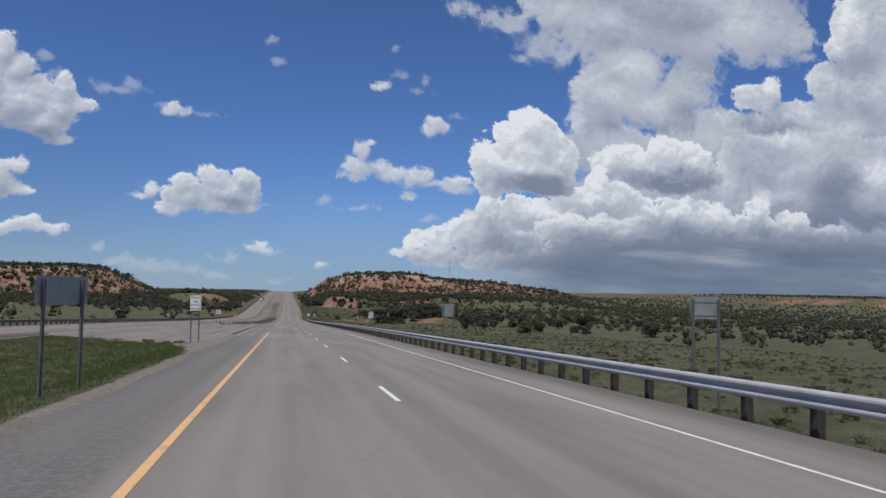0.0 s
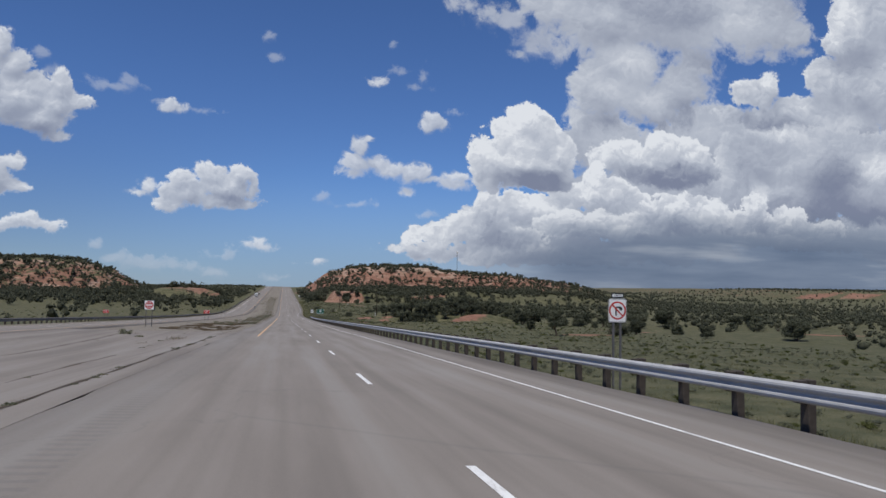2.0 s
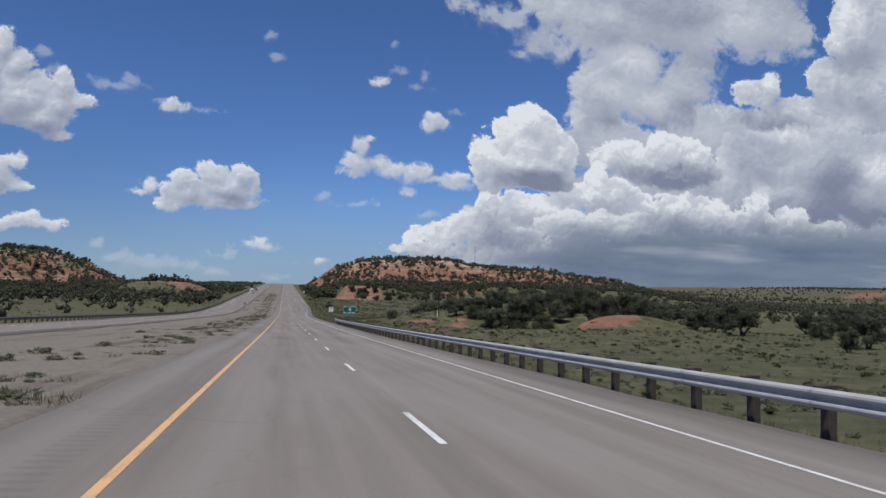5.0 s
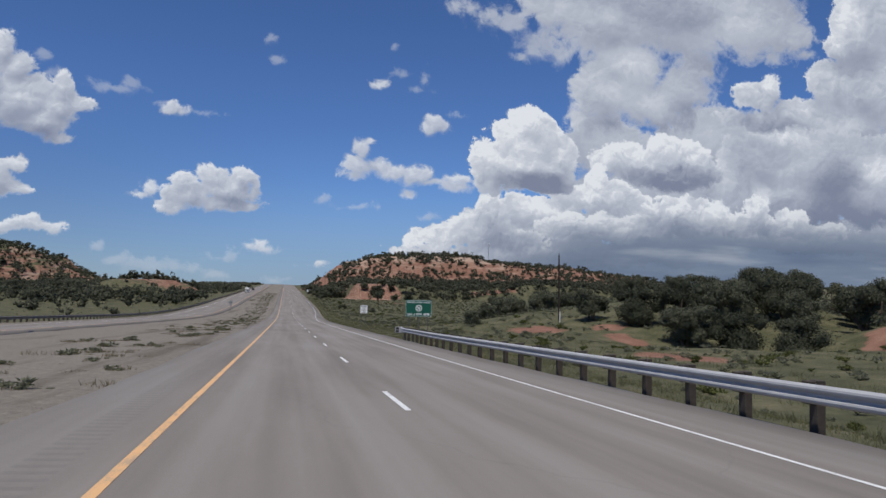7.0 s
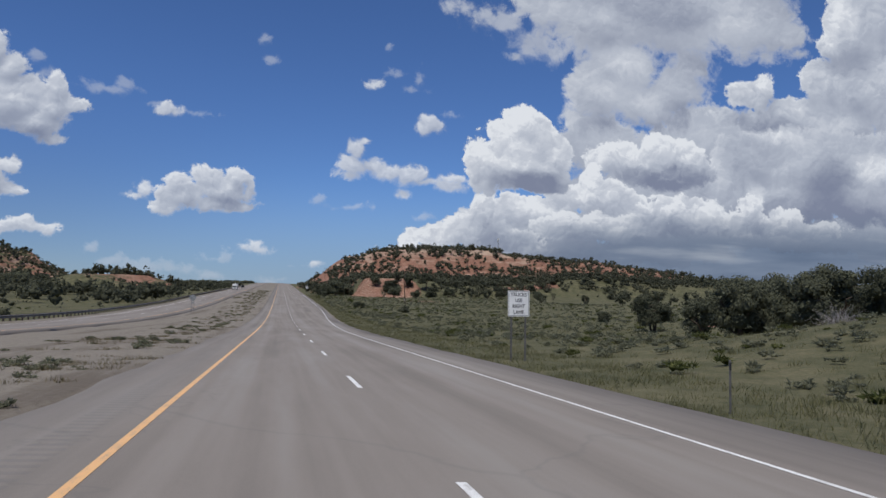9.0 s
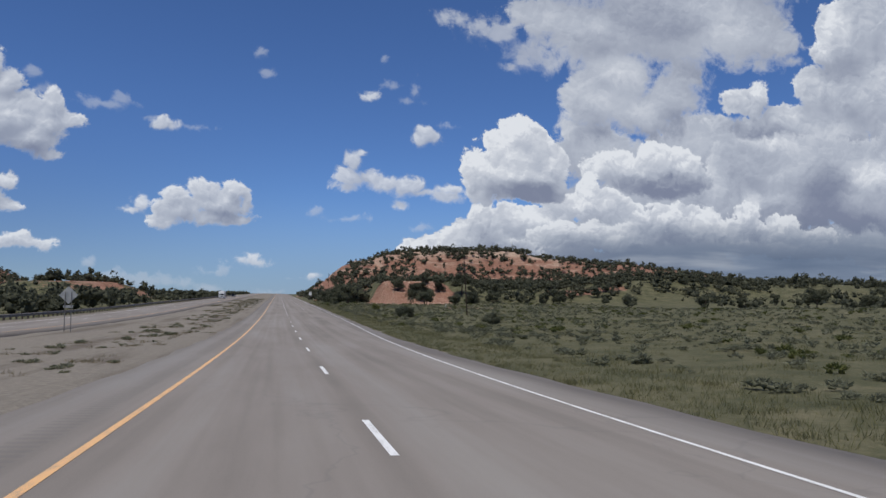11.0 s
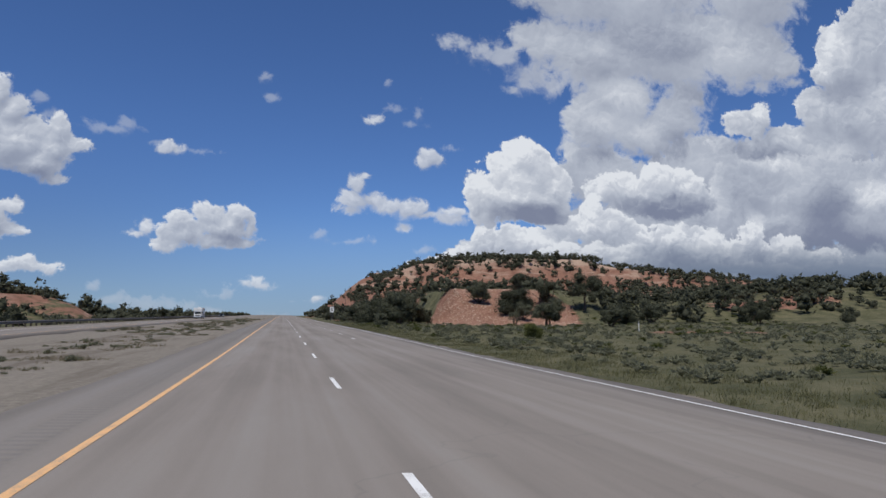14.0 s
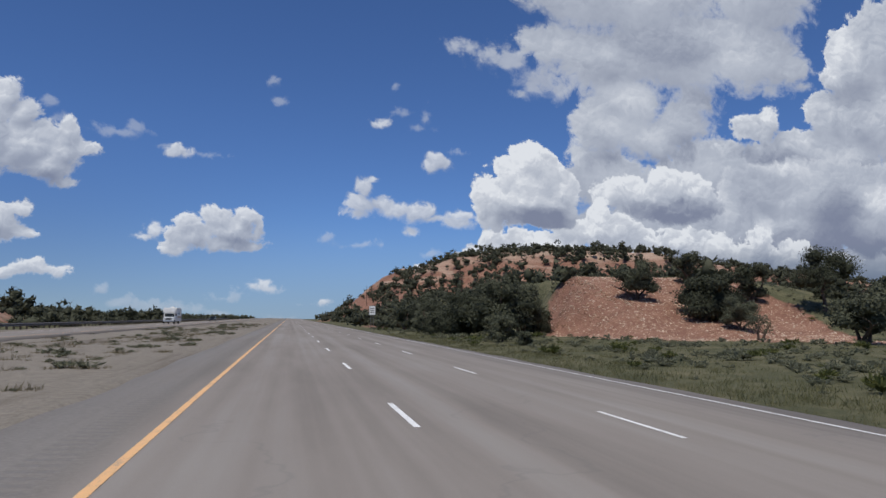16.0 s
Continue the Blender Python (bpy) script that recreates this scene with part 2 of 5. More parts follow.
def bank_field(bank):
    """A node group: how deep a point lies inside a bank of puffs (negative outside)."""
    tree = bpy.data.node_groups.new("cloud_bank", "ShaderNodeTree")
    tree.interface.new_socket("p", in_out="INPUT", socket_type="NodeSocketVector")
    tree.interface.new_socket("depth", in_out="OUTPUT", socket_type="NodeSocketFloat")
    g = Tree(tree)
    p = g.node("NodeGroupInput").outputs[0]
    best = None
    for u, v, ru, rv in bank:
        q = g.vec("MULTIPLY_ADD", p, (1 / ru, 1 / rv, 0), (-u / ru, -v / rv, 0))
        # in sky units, so that large and small puffs have equally ragged edges
        d = g.math("MULTIPLY", g.math("SUBTRACT", 1.0, g.vec("LENGTH", q)), 1.25 * min(ru, rv) ** 0.7)
        best = d if best is None else g.math("SMOOTH_MAX", best, d, 0.014)
    tree.links.new(best, g.node("NodeGroupOutput").inputs[0])
    return tree


def make_world():
    world = bpy.data.worlds.new("sky")
    scene.world = world
    world.use_nodes = True
    world.node_tree.nodes.clear()
    g = Tree(world.node_tree)
    sky = g.node("ShaderNodeTexSky")
    sky.sky_type, sky.sun_disc = "NISHITA", False
    sky.sun_elevation, sky.sun_rotation = radians(SUN_ELEVATION), radians(SUN_AZIMUTH)
    sky.altitude, sky.air_density, sky.dust_density, sky.ozone_density = 2000.0, 1.0, 0.6, 2.0
    way = g.node("ShaderNodeTexCoord").outputs["Generated"]
    s = g.node("ShaderNodeSeparateXYZ")
    g.put(s.inputs[0], way)
    x, y, z = s.outputs
    ahead = g.math("MAXIMUM", g.math("ABSOLUTE", y), 0.05)
    u, v = g.math("DIVIDE", x, ahead), g.math("DIVIDE", z, ahead)
    c = g.node("ShaderNodeCombineXYZ")
    g.put(c.inputs[0], u), g.put(c.inputs[1], v)
    p0 = c.outputs[0]

    def shifted(p, scale, detail, rough, du, dv):
        return g.vec("ADD", p, g.vec("MULTIPLY_ADD", g.noise(p, scale, detail, rough, color=True), (2 * du, 2 * dv, 0), (-du, -dv, 0)))

    # billowing edges: the outline is bent, then eaten into at ever smaller sizes
    p1 = shifted(p0, 11, 4.0, 0.6, 0.020, 0.015)
    p2 = shifted(p1, 24, 6.0, 0.68, 0.022, 0.018)

    def lobes(p, scale):
        """Rounded heaps: high in the middle of each, low in the creases."""
        d = g.voronoi(p, scale, "SMOOTH_F1")
        return g.math("MULTIPLY_ADD", g.math("MULTIPLY", d, d), -1.6, 0.5)

    ragged = g.math("MULTIPLY", g.math("SUBTRACT", g.noise(p0, 30, 9.0, 0.74, 0.4), 0.53), 0.105)
    relief = 0.0
    for scale, bulge, shade, reach in ((20.0, 0.022, 0.30, 0.018), (46.0, 0.020, 0.30, 0.009), (105.0, 0.014, 0.30, 0.0045), (210.0, 0.007, 0.16, 0.0022)):
        heap = lobes(p2, scale)
        ragged = g.math("MULTIPLY_ADD", heap, bulge, ragged)
        # the side of each heap that faces the sun, up and a little to the left
        side = g.math("SUBTRACT", heap, lobes(g.vec("ADD", p2, (-0.4 * reach, reach, 0)), scale))
        relief = g.math("MULTIPLY_ADD", side, shade, relief)
    drift = g.math("MULTIPLY", g.math("SUBTRACT", g.noise(p1, 7.0, 6.0, 0.58, 0.3), 0.5), 0.55)
    wisps = g.math("MULTIPLY", g.math("SUBTRACT", g.noise(p2, 60.0, 4.0, 0.6), 0.5), 0.16)

    cover, tint = 0.0, (.5, .5, .5)
    for puffs, tones, soft, rag, heads, bright, most in BANKS:
        field = bank_field(puffs)

        def depth(p):
            n = g.node("ShaderNodeGroup")
            n.node_tree = field
            g.put(n.inputs[0], p)
            return n.outputs[0]

        core = depth(p1)
        here = g.math("MULTIPLY_ADD", ragged, rag, core)
        small = 0.45 if puffs in (FLOCK, WEST, THIN) else 1.0
        rise = g.math("SUBTRACT", core, depth(g.vec("ADD", p1, (-0.010 * small, 0.030 * small, 0))))
        # heads stand out crisp against the sky, bases fade
        crisp = g.step(rise, -0.03, 0.03)
        own = g.step(here, -0.004, g.math("MULTIPLY_ADD", crisp, -0.5 * soft, soft))
        lit = g.math("MULTIPLY_ADD", rise, 3.4 * heads / small, bright)
        lit = g.math("ADD", lit, g.math("MULTIPLY", relief, g.step(rise, -0.05, 0.02, 0.30 * heads, heads)))
        lit = g.math("ADD", lit, g.math("MULTIPLY", g.step(here, 0.045, 0.004), g.math("MULTIPLY", crisp, 0.16)))
        lit = g.math("ADD", lit, g.math("ADD", wisps, g.math("MULTIPLY", drift, 0.6 if small < 1 else 1.0)))
        for tu, tv, ru, rv, amount in tones:
            q = g.vec("LENGTH", g.vec("MULTIPLY_ADD", p2, (1 / ru, 1 / rv, 0), (-tu / ru, -tv / rv, 0)))
            lit = g.math("ADD", lit, g.step(q, 1.35, 0.25, 0.0, amount))
        lit = g.math("MAXIMUM", g.math("MINIMUM", lit, 1.0), 0.0)
        colour = g.ramp(lit, (0.0, (.20, .23, .325)), (0.3, (.30, .335, .425)), (0.6, (.425, .465, .55)), (0.85, (.57, .605, .675)), (1.0, (.72, .75, .80)))
        own = g.math("MULTIPLY", own, most)
        tint = g.mix(own, tint, colour) if cover else colour
        cover = g.math("MULTIPLY_ADD", g.math("SUBTRACT", 1.0, cover), own, cover) if cover else own
    # the low clouds in the west lie far off in the haze
    veil = g.math("MULTIPLY", g.step(v, 0.10, 0.03), g.step(u, 0.10, -0.03))
    cover = g.math("MULTIPLY", cover, g.math("MULTIPLY_ADD", veil, -0.15, 1.0))
    # the rain curtain low in the east
    n = g.node("ShaderNodeMapping")
    n.inputs["Scale"].default_value = (2.2, 16.0, 1.0)
    g.put(n.inputs[0], p0)
    streak = g.noise(n.outputs[0], 1.6, 4.0, 0.55)
    east = g.step(u, 0.16, 0.42)
    shelf = g.math("MULTIPLY_ADD", g.step(u, 0.25, 0.70), -0.035, v)
    low = g.step(g.math("MULTIPLY_ADD", streak, -0.07, shelf), 0.075, 0.0)
    storm = g.math("MULTIPLY", g.math("MULTIPLY", east, low), 0.95)
    storm_tint = g.ramp(streak, (0.34, (.105, .145, .225)), (0.54, (.155, .20, .285)), (0.74, (.33, .37, .44)))
    pale = g.math("MULTIPLY", g.step(v, 0.16, 0.0), g.step(u, -0.40, 0.10, 0.10, 0.66))
    front = g.step(z, -0.01, 0.004)
    background = g.node("ShaderNodeBackground")
    deep_blue = g.mix(1.0, sky.outputs[0], (.56, .77, 1.12), "MULTIPLY")
    # the low sky turns darker and less blue towards the west
    west = g.math("MULTIPLY", g.step(v, 0.30, 0.04), g.step(u, 0.12, -0.36))
    deep_blue = g.mix(g.math("MULTIPLY", west, 0.9), deep_blue, (.84, .74, .71), "MULTIPLY")
    g.put(background.inputs[0], g.mix(pale, deep_blue, (2.45, 3.4, 5.05)))
    background.inputs[1].default_value = 0.086
    clouds = g.node("ShaderNodeBackground")
    g.put(clouds.inputs[0], g.mix(storm, tint, storm_tint))
    clouds.inputs[1].default_value = 1.0
    m = g.node("ShaderNodeMixShader")
    g.put(m.inputs[0], g.math("MULTIPLY", g.math("MAXIMUM", cover, storm), front))
    g.t.links.new(background.outputs[0], m.inputs[1])
    g.t.links.new(clouds.outputs[0], m.inputs[2])
    out = g.node("ShaderNodeOutputWorld")
    g.t.links.new(m.outputs[0], out.inputs[0])
    world.cycles.sampling_method, world.cycles.sample_map_resolution = "MANUAL", 512


make_world()


# ---------------------------------------------------------------- materials
def material(name, rough=0.8, metal=0.0):
    m = bpy.data.materials.new(name)
    m.use_nodes = True
    g = Tree(m.node_tree)
    b = m.node_tree.nodes["Principled BSDF"]
    b.inputs["Roughness"].default_value, b.inputs["Metallic"].default_value = rough, metal
    b.inputs["Specular IOR Level"].default_value = 0.2 if rough > 0.8 else 0.5
    g.pos = g.node("ShaderNodeNewGeometry").outputs["Position"]
    g.bsdf = b
    return m, g


def bump(g, height, strength, distance):
    n = g.node("ShaderNodeBump")
    n.inputs["Strength"].default_value, n.inputs["Distance"].default_value = strength, distance
    g.put(n.inputs["Height"], height)
    g.t.links.new(n.outputs[0], g.bsdf.inputs["Normal"])


def plain(name, color, rough=0.7, metal=0.0, vary=0.25, scale=3.0, grain=60.0):
    """Paint, metal or wood: a colour with stains at one scale and grain at another."""
    m, g = material(name, rough, metal)
    at = g.node("ShaderNodeTexCoord").outputs["Object"]
    a, b = g.noise(at, scale, 4.0, 0.6), g.noise(at, grain, 2.0, 0.5)
    f = g.math("ADD", g.math("MULTIPLY", a, 0.65), g.math("MULTIPLY", b, 0.35))
    lo, hi = [max(0, c * (1 - vary)) for c in color], [min(1, c * (1 + vary)) for c in color]
    g.put(g.bsdf.inputs["Base Color"], g.mix(g.step(f, 0.3, 0.7), lo, hi))
    g.put(g.bsdf.inputs["Roughness"], g.step(a, 0.2, 0.8, max(0.05, rough - 0.12), min(1, rough + 0.12)))
    bump(g, b, 0.15, 0.002)
    return m


def stretched(g, p, sx, sy, sz):
    n = g.node("ShaderNodeMapping")
    n.inputs["Scale"].default_value = (sx, sy, sz)
    g.put(n.inputs[0], p)
    return n.outputs[0]


def asphalt(name, tone, cool=1.0, rumble=False):
    m, g = material(name, 0.82)
    s = g.node("ShaderNodeSeparateXYZ")
    g.put(s.inputs[0], g.pos)
    x = s.outputs[0]
    stone = g.noise(g.pos, 55, 2.0, 0.6)
    lanes = g.noise(stretched(g, g.pos, 1.6, 0.012, 1), 1.0, 3.0, 0.55)
    blotch = g.noise(stretched(g, g.pos, 0.5, 0.06, 1), 1.0, 5.0, 0.6)
    # wheel tracks are polished lighter, the middle of the lane carries an oily stripe
    track = g.math("ABSOLUTE", g.math("SUBTRACT", g.math("ABSOLUTE", g.math("SUBTRACT", g.math("PINGPONG", g.math("ADD", x, 0.0), 3.7), 1.8)), 0.9))
    polish = g.step(track, 0.55, 0.1)
    f = g.math("MULTIPLY_ADD", lanes, 0.4, g.math("MULTIPLY_ADD", blotch, 0.45, g.math("MULTIPLY_ADD", polish, 0.06, g.math("MULTIPLY", stone, 0.12))))
    c = g.ramp(f, (0.34, (tone * .75, tone * .665, tone * .58 * cool)), (0.50, (tone * 1.02, tone * .905, tone * .79 * cool)),
               (0.68, (tone * 1.22, tone * 1.12, tone * .99 * cool)))
    # hairline cracks sealed with tar
    warp = g.vec("MULTIPLY_ADD", g.noise(g.pos, 0.35, 4.0, color=True), (6, 6, 0), g.pos)
    crack = g.voronoi(stretched(g, warp, 0.13, 0.04, 1), 1.0, "DISTANCE_TO_EDGE")
    c = g.mix(g.math("MULTIPLY", g.step(crack, 0.006, 0.0), 0.16), c, (tone * .42, tone * .42, tone * .42))
    if rumble:
        chips = g.noise(g.pos, 14, 4.0, 0.7)
        seal = g.ramp(chips, (0.3, (tone * .46, tone * .43, tone * .38)), (0.55, (tone * .74, tone * .69, tone * .62)), (0.8, (tone * 1.1, tone * 1.02, tone * .92)))
        edge = g.math("MULTIPLY_ADD", g.noise(stretched(g, g.pos, 2, .1, 1), 1.5, 4.0), 0.5, x)
        c = g.mix(g.math("MULTIPLY", g.step(edge, -3.35, -3.75), g.math("MULTIPLY", g.step(blotch, 0.35, 0.6, 0.55, 0.95), g.math("ADD", g.step(s.outputs[1], 34, 62, 1.0, 0.2), g.step(s.outputs[1], 470, 545, 0.0, 0.35)))), c, seal)
        groove = g.math("SINE", g.math("MULTIPLY", s.outputs[1], 20.9))
        band = g.math("MULTIPLY", g.step(x, -4.48, -4.42), g.step(x, -3.96, -4.02))
        cut = g.math("MULTIPLY", band, g.step(groove, -0.1, 0.5))
        c = g.mix(g.math("MULTIPLY", cut, 0.22), c, (tone * .5, tone * .5, tone * .5))
        bump(g, g.math("MULTIPLY_ADD", cut, -1.0, g.math("MULTIPLY", stone, 0.3)), 0.5, 0.008)
    else:
        bump(g, stone, 0.5, 0.006)
    g.put(g.bsdf.inputs["Base Color"], c)
    g.put(g.bsdf.inputs["Roughness"], g.step(f, 0.4, 0.65, 0.9, 0.72))
    return m


def marking(name, color):
    """Thermoplastic lane paint, worn through in places."""
    m, g = material(name, 0.6)
    wear = g.noise(stretched(g, g.pos, 3.0, 0.8, 1), 2.2, 5.0, 0.7)
    grit = g.noise(g.pos, 70, 2.0, 0.6)
    f = g.math("MULTIPLY_ADD", grit, 0.35, g.math("MULTIPLY", wear, 0.65))
    c = g.mix(g.step(f, 0.68, 0.47, 0.28, 0.95), (0.24, 0.22, 0.19), color)
    g.put(g.bsdf.inputs["Base Color"], c)
    bump(g, grit, 0.3, 0.003)
    return m


def terrain_material():
    """Range grass and red desert soil; 'soil' and 'gravel' tell where the ground is bare."""
    m, g = material("range_ground", 0.95)
    p = g.pos
    soil_at, gravel_at = g.node("ShaderNodeAttribute"), g.node("ShaderNodeAttribute")
    soil_at.attribute_name, gravel_at.attribute_name = "soil", "gravel"
    soil_in, gravel_in = soil_at.outputs["Fac"], gravel_at.outputs["Fac"]
    big, mid, small = g.noise(p, 0.035, 4.0, 0.6), g.noise(p, 0.35, 5.0, 0.65), g.noise(p, 5.0, 4.0, 0.65)
    fine = g.noise(p, 30.0, 3.0, 0.6)
    grass = g.ramp(g.math("MULTIPLY_ADD", mid, 0.6, g.math("MULTIPLY", small, 0.4)),
                   (0.32, (.042, .046, .022)), (0.47, (.082, .082, .042)), (0.58, (.128, .118, .066)), (0.72, (.200, .170, .100)))
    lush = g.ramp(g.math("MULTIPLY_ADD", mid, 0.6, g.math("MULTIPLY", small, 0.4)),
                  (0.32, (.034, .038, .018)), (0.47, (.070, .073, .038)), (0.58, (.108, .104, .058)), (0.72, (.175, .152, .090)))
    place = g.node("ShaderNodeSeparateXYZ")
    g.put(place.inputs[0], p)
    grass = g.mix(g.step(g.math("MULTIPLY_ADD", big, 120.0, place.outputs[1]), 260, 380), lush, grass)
    dirt = g.ramp(g.math("MULTIPLY_ADD", mid, 0.5, g.math("MULTIPLY", fine, 0.5)),
                  (0.3, (.125, .062, .043)), (0.5, (.220, .112, .076)), (0.7, (.330, .198, .140)))
    pale = g.ramp(small, (0.3, (.30, .205, .145)), (0.7, (.48, .375, .285)))
    layer = g.noise(stretched(g, p, 0.045, 0.045, 0.30), 1.0, 5.0, 0.65)
    caprock = g.step(g.math("MULTIPLY_ADD", g.math("SUBTRACT", layer, 0.5), 26.0, place.outputs[2]), 12.0, 21.0, 0.0, 0.85)
    caprock = g.math("MAXIMUM", caprock, g.math("MULTIPLY", g.step(layer, 0.50, 0.64), 0.7))
    hillside = g.math("MULTIPLY", g.step(place.outputs[1], 660, 720), g.step(place.outputs[1], 1150, 1050))
    dirt = g.mix(g.math("MULTIPLY", caprock, hillside), dirt, pale)
    grit = g.ramp(g.math("MULTIPLY_ADD", small, 0.5, g.math("MULTIPLY", fine, 0.5)),
                  (0.3, (.125, .108, .088)), (0.5, (.210, .186, .152)), (0.72, (.310, .278, .230)))
    streak = g.noise(stretched(g, p, 0.55, 0.035, 1), 1.0, 5.0, 0.65)
    grit = g.mix(g.step(streak, 0.50, 0.66, 0.0, 0.6), grit, (.090, .070, .052))
    bare = g.math("ADD", g.math("MULTIPLY", g.math("SUBTRACT", mid, 0.5), 1.3), g.math("MULTIPLY", g.math("SUBTRACT", big, 0.5), 0.8))
    bare = g.math("ADD", bare, soil_in)
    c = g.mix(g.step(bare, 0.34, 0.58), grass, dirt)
    stones = g.math("ADD", gravel_in, g.math("MULTIPLY", g.math("SUBTRACT", mid, 0.5), 0.9))
    c = g.mix(g.step(stones, 0.42, 0.60), c, grit)
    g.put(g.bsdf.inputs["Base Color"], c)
    bump(g, g.math("MULTIPLY_ADD", small, 1.0, g.math("MULTIPLY", fine, 0.25)), 0.7, 0.12)
    return m


def foliage(name, dark, light, through=0.25, island=False):
    m, g = material(name, 0.75)
    if island:
        r = g.node("ShaderNodeNewGeometry").outputs["Random Per Island"]
    else:
        r = g.node("ShaderNodeObjectInfo").outputs["Random"]
    n = g.noise(g.pos, 1.1, 3.0, 0.6)
    fine = g.noise(g.pos, 9.0, 2.0, 0.6)
    f = g.math("ADD", g.math("MULTIPLY", r, 0.35), g.math("MULTIPLY_ADD", n, 0.4, g.math("MULTIPLY", fine, 0.3)))
    c = g.mix(g.step(f, 0.25, 0.8), dark, light)
    g.put(g.bsdf.inputs["Base Color"], c)
    g.bsdf.inputs["Specular IOR Level"].default_value = 0.1
    t = g.node("ShaderNodeBsdfTranslucent")
    g.put(t.inputs[0], c)
    s = g.node("ShaderNodeMixShader")
    s.inputs[0].default_value = through
    g.t.links.new(g.bsdf.outputs[0], s.inputs[1])
    g.t.links.new(t.outputs[0], s.inputs[2])
    g.t.links.new(s.outputs[0], g.t.nodes["Material Output"].inputs[0])
    return m


ASPHALT = asphalt("worn_asphalt", 0.218, rumble=True)
ASPHALT_PALE = asphalt("sunbleached_asphalt", 0.21)
CRACK_FILL = plain("dirt_in_pavement_joint", (0.075, 0.06, 0.045), 0.95, 0.0, 0.4, 1.5)
WHITE_LINE = marking("white_lane_paint", (0.80, 0.80, 0.77))
YELLOW_LINE = marking("yellow_lane_paint", (0.78, 0.45, 0.19))
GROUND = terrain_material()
GALVANIZED = plain("galvanized_steel", (0.40, 0.40, 0.40), 0.72, 0.05, 0.14, 1.5)
# rail steel beyond the oncoming lanes, its shade put into the base colour
SHADED_RAIL = plain("shaded_rail_steel", (0.17, 0.16, 0.15), 0.7, 0.3, 0.25, 0.8)
DULL_STEEL = plain("weathered_dark_steel", (0.13, 0.125, 0.12), 0.65, 0.3, 0.3)
POST_WOOD = plain("weathered_post_timber", (0.065, 0.054, 0.045), 0.85, 0.0, 0.4, 4.0)
POLE_WOOD = plain("creosoted_pole_timber", (0.040, 0.030, 0.024), 0.85, 0.0, 0.35, 2.0)
BARK = plain("juniper_bark", (0.105, 0.078, 0.058), 0.95, 0.0, 0.4, 5.0, 40.0)
DEAD_WOOD = plain("grey_dead_wood", (0.24, 0.225, 0.21), 0.9, 0.0, 0.25, 4.0)
SIGN_WHITE = plain("white_sign_sheeting", (0.78, 0.78, 0.76), 0.45, 0.0, 0.06)
SIGN_BLACK = plain("black_sign_ink", (0.02, 0.02, 0.022), 0.5, 0.0, 0.1)
SIGN_RED = plain("red_sign_sheeting", (0.46, 0.028, 0.022), 0.45, 0.0, 0.12)
SIGN_GREEN = plain("green_sign_sheeting", (0.005, 0.092, 0.058), 0.45, 0.0, 0.12)
SIGN_BACK = plain("bare_aluminium_sign_back", (0.30, 0.31, 0.30), 0.55, 0.35, 0.2)
NEEDLES = foliage("juniper_needles", (.058, .064, .042), (.128, .134, .088), 0.35)
NEEDLES_FAR = foliage("far_juniper_needles", (.052, .056, .038), (.118, .122, .080), 0.35, island=True)
SAGE = foliage("sagebrush_leaves", (.110, .118, .074), (.245, .245, .165), 0.45, island=True)
GREEN_BRUSH = foliage("green_brush_leaves", (.055, .070, .022), (.160, .165, .060), 0.4, island=True)
BLADES = foliage("verge_grass_blades", (.115, .122, .050), (.290, .262, .140), 0.58, island=True)
LUSH = foliage("lush_grass_blades", (.055, .082, .020), (.160, .185, .060), 0.4, island=True)
DRY_WEED = foliage("dry_weeds", (.095, .080, .042), (.250, .205, .120), 0.4, island=True)


# ---------------------------------------------------------------- the lie of the land
# Along the road (y) its grade changes evenly from knot to knot: down into a dip and up to a far crest.
KNOTS = np.array([-400., -50, 50, 130, 210, 290, 370, 450, 530, 610, 700, 1200, 1380, 1700, 4600])
GRADES = np.array([-.03, -.0323, -.0334, -.037, -.0364, -.0309, -.0286, .0025, .0166, .0142, .0150, .0150, -.002, -.004, 0])
RISE = np.concatenate([[0], np.cumsum((GRADES[1:] + GRADES[:-1]) / 2 * np.diff(KNOTS))])
CROSS = 0.035   # fall of the carriageway to the right


def along(y):
    y = np.clip(np.asarray(y, float), KNOTS[0], KNOTS[-1])
    i = np.clip(np.searchsorted(KNOTS, y) - 1, 0, len(KNOTS) - 2)
    d = y - KNOTS[i]
    return RISE[i] + GRADES[i] * d + (GRADES[i + 1] - GRADES[i]) / (KNOTS[i + 1] - KNOTS[i]) * d * d / 2


ZERO = float(along(0.0))


def ss(lo, hi, v):
    t = np.clip((np.asarray(v, float) - lo) / (hi - lo), 0, 1)
    return t * t * (3 - 2 * t)


def road_z(x, y):
    return along(y) - ZERO - CROSS * np.asarray(x, float)


def right_line(y):
    return 3.97 + 3.45 * ss(370, 505, y)


def right_edge(y):
    return 6.15 + 1.95 * ss(395, 510, y)


def opposite(y):
    """The middle of the carriageway for the oncoming traffic."""
    return -22.4 + 0.0 * np.asarray(y, float)


def mesa(x, y, cx, cy, ax, ay, h, r0, r1):
    r = np.hypot((x - cx) / ax, (y - cy) / ay)
    return h * (1 - ss(r0, r1, r))


def rough(x, y, size, seed):
    """Smooth unevenness from a few crossing waves."""
    v = 0.0
    for k in range(5):
        a = seed * 1.7 + k * 2.4
        w = size / (1.0 + 0.55 * k)
        v = v + np.sin((x * math.cos(a) + y * math.sin(a)) / w * 6.283 + seed * 3.1 + k) / (1.0 + 0.5 * k)
    return v / 2.6


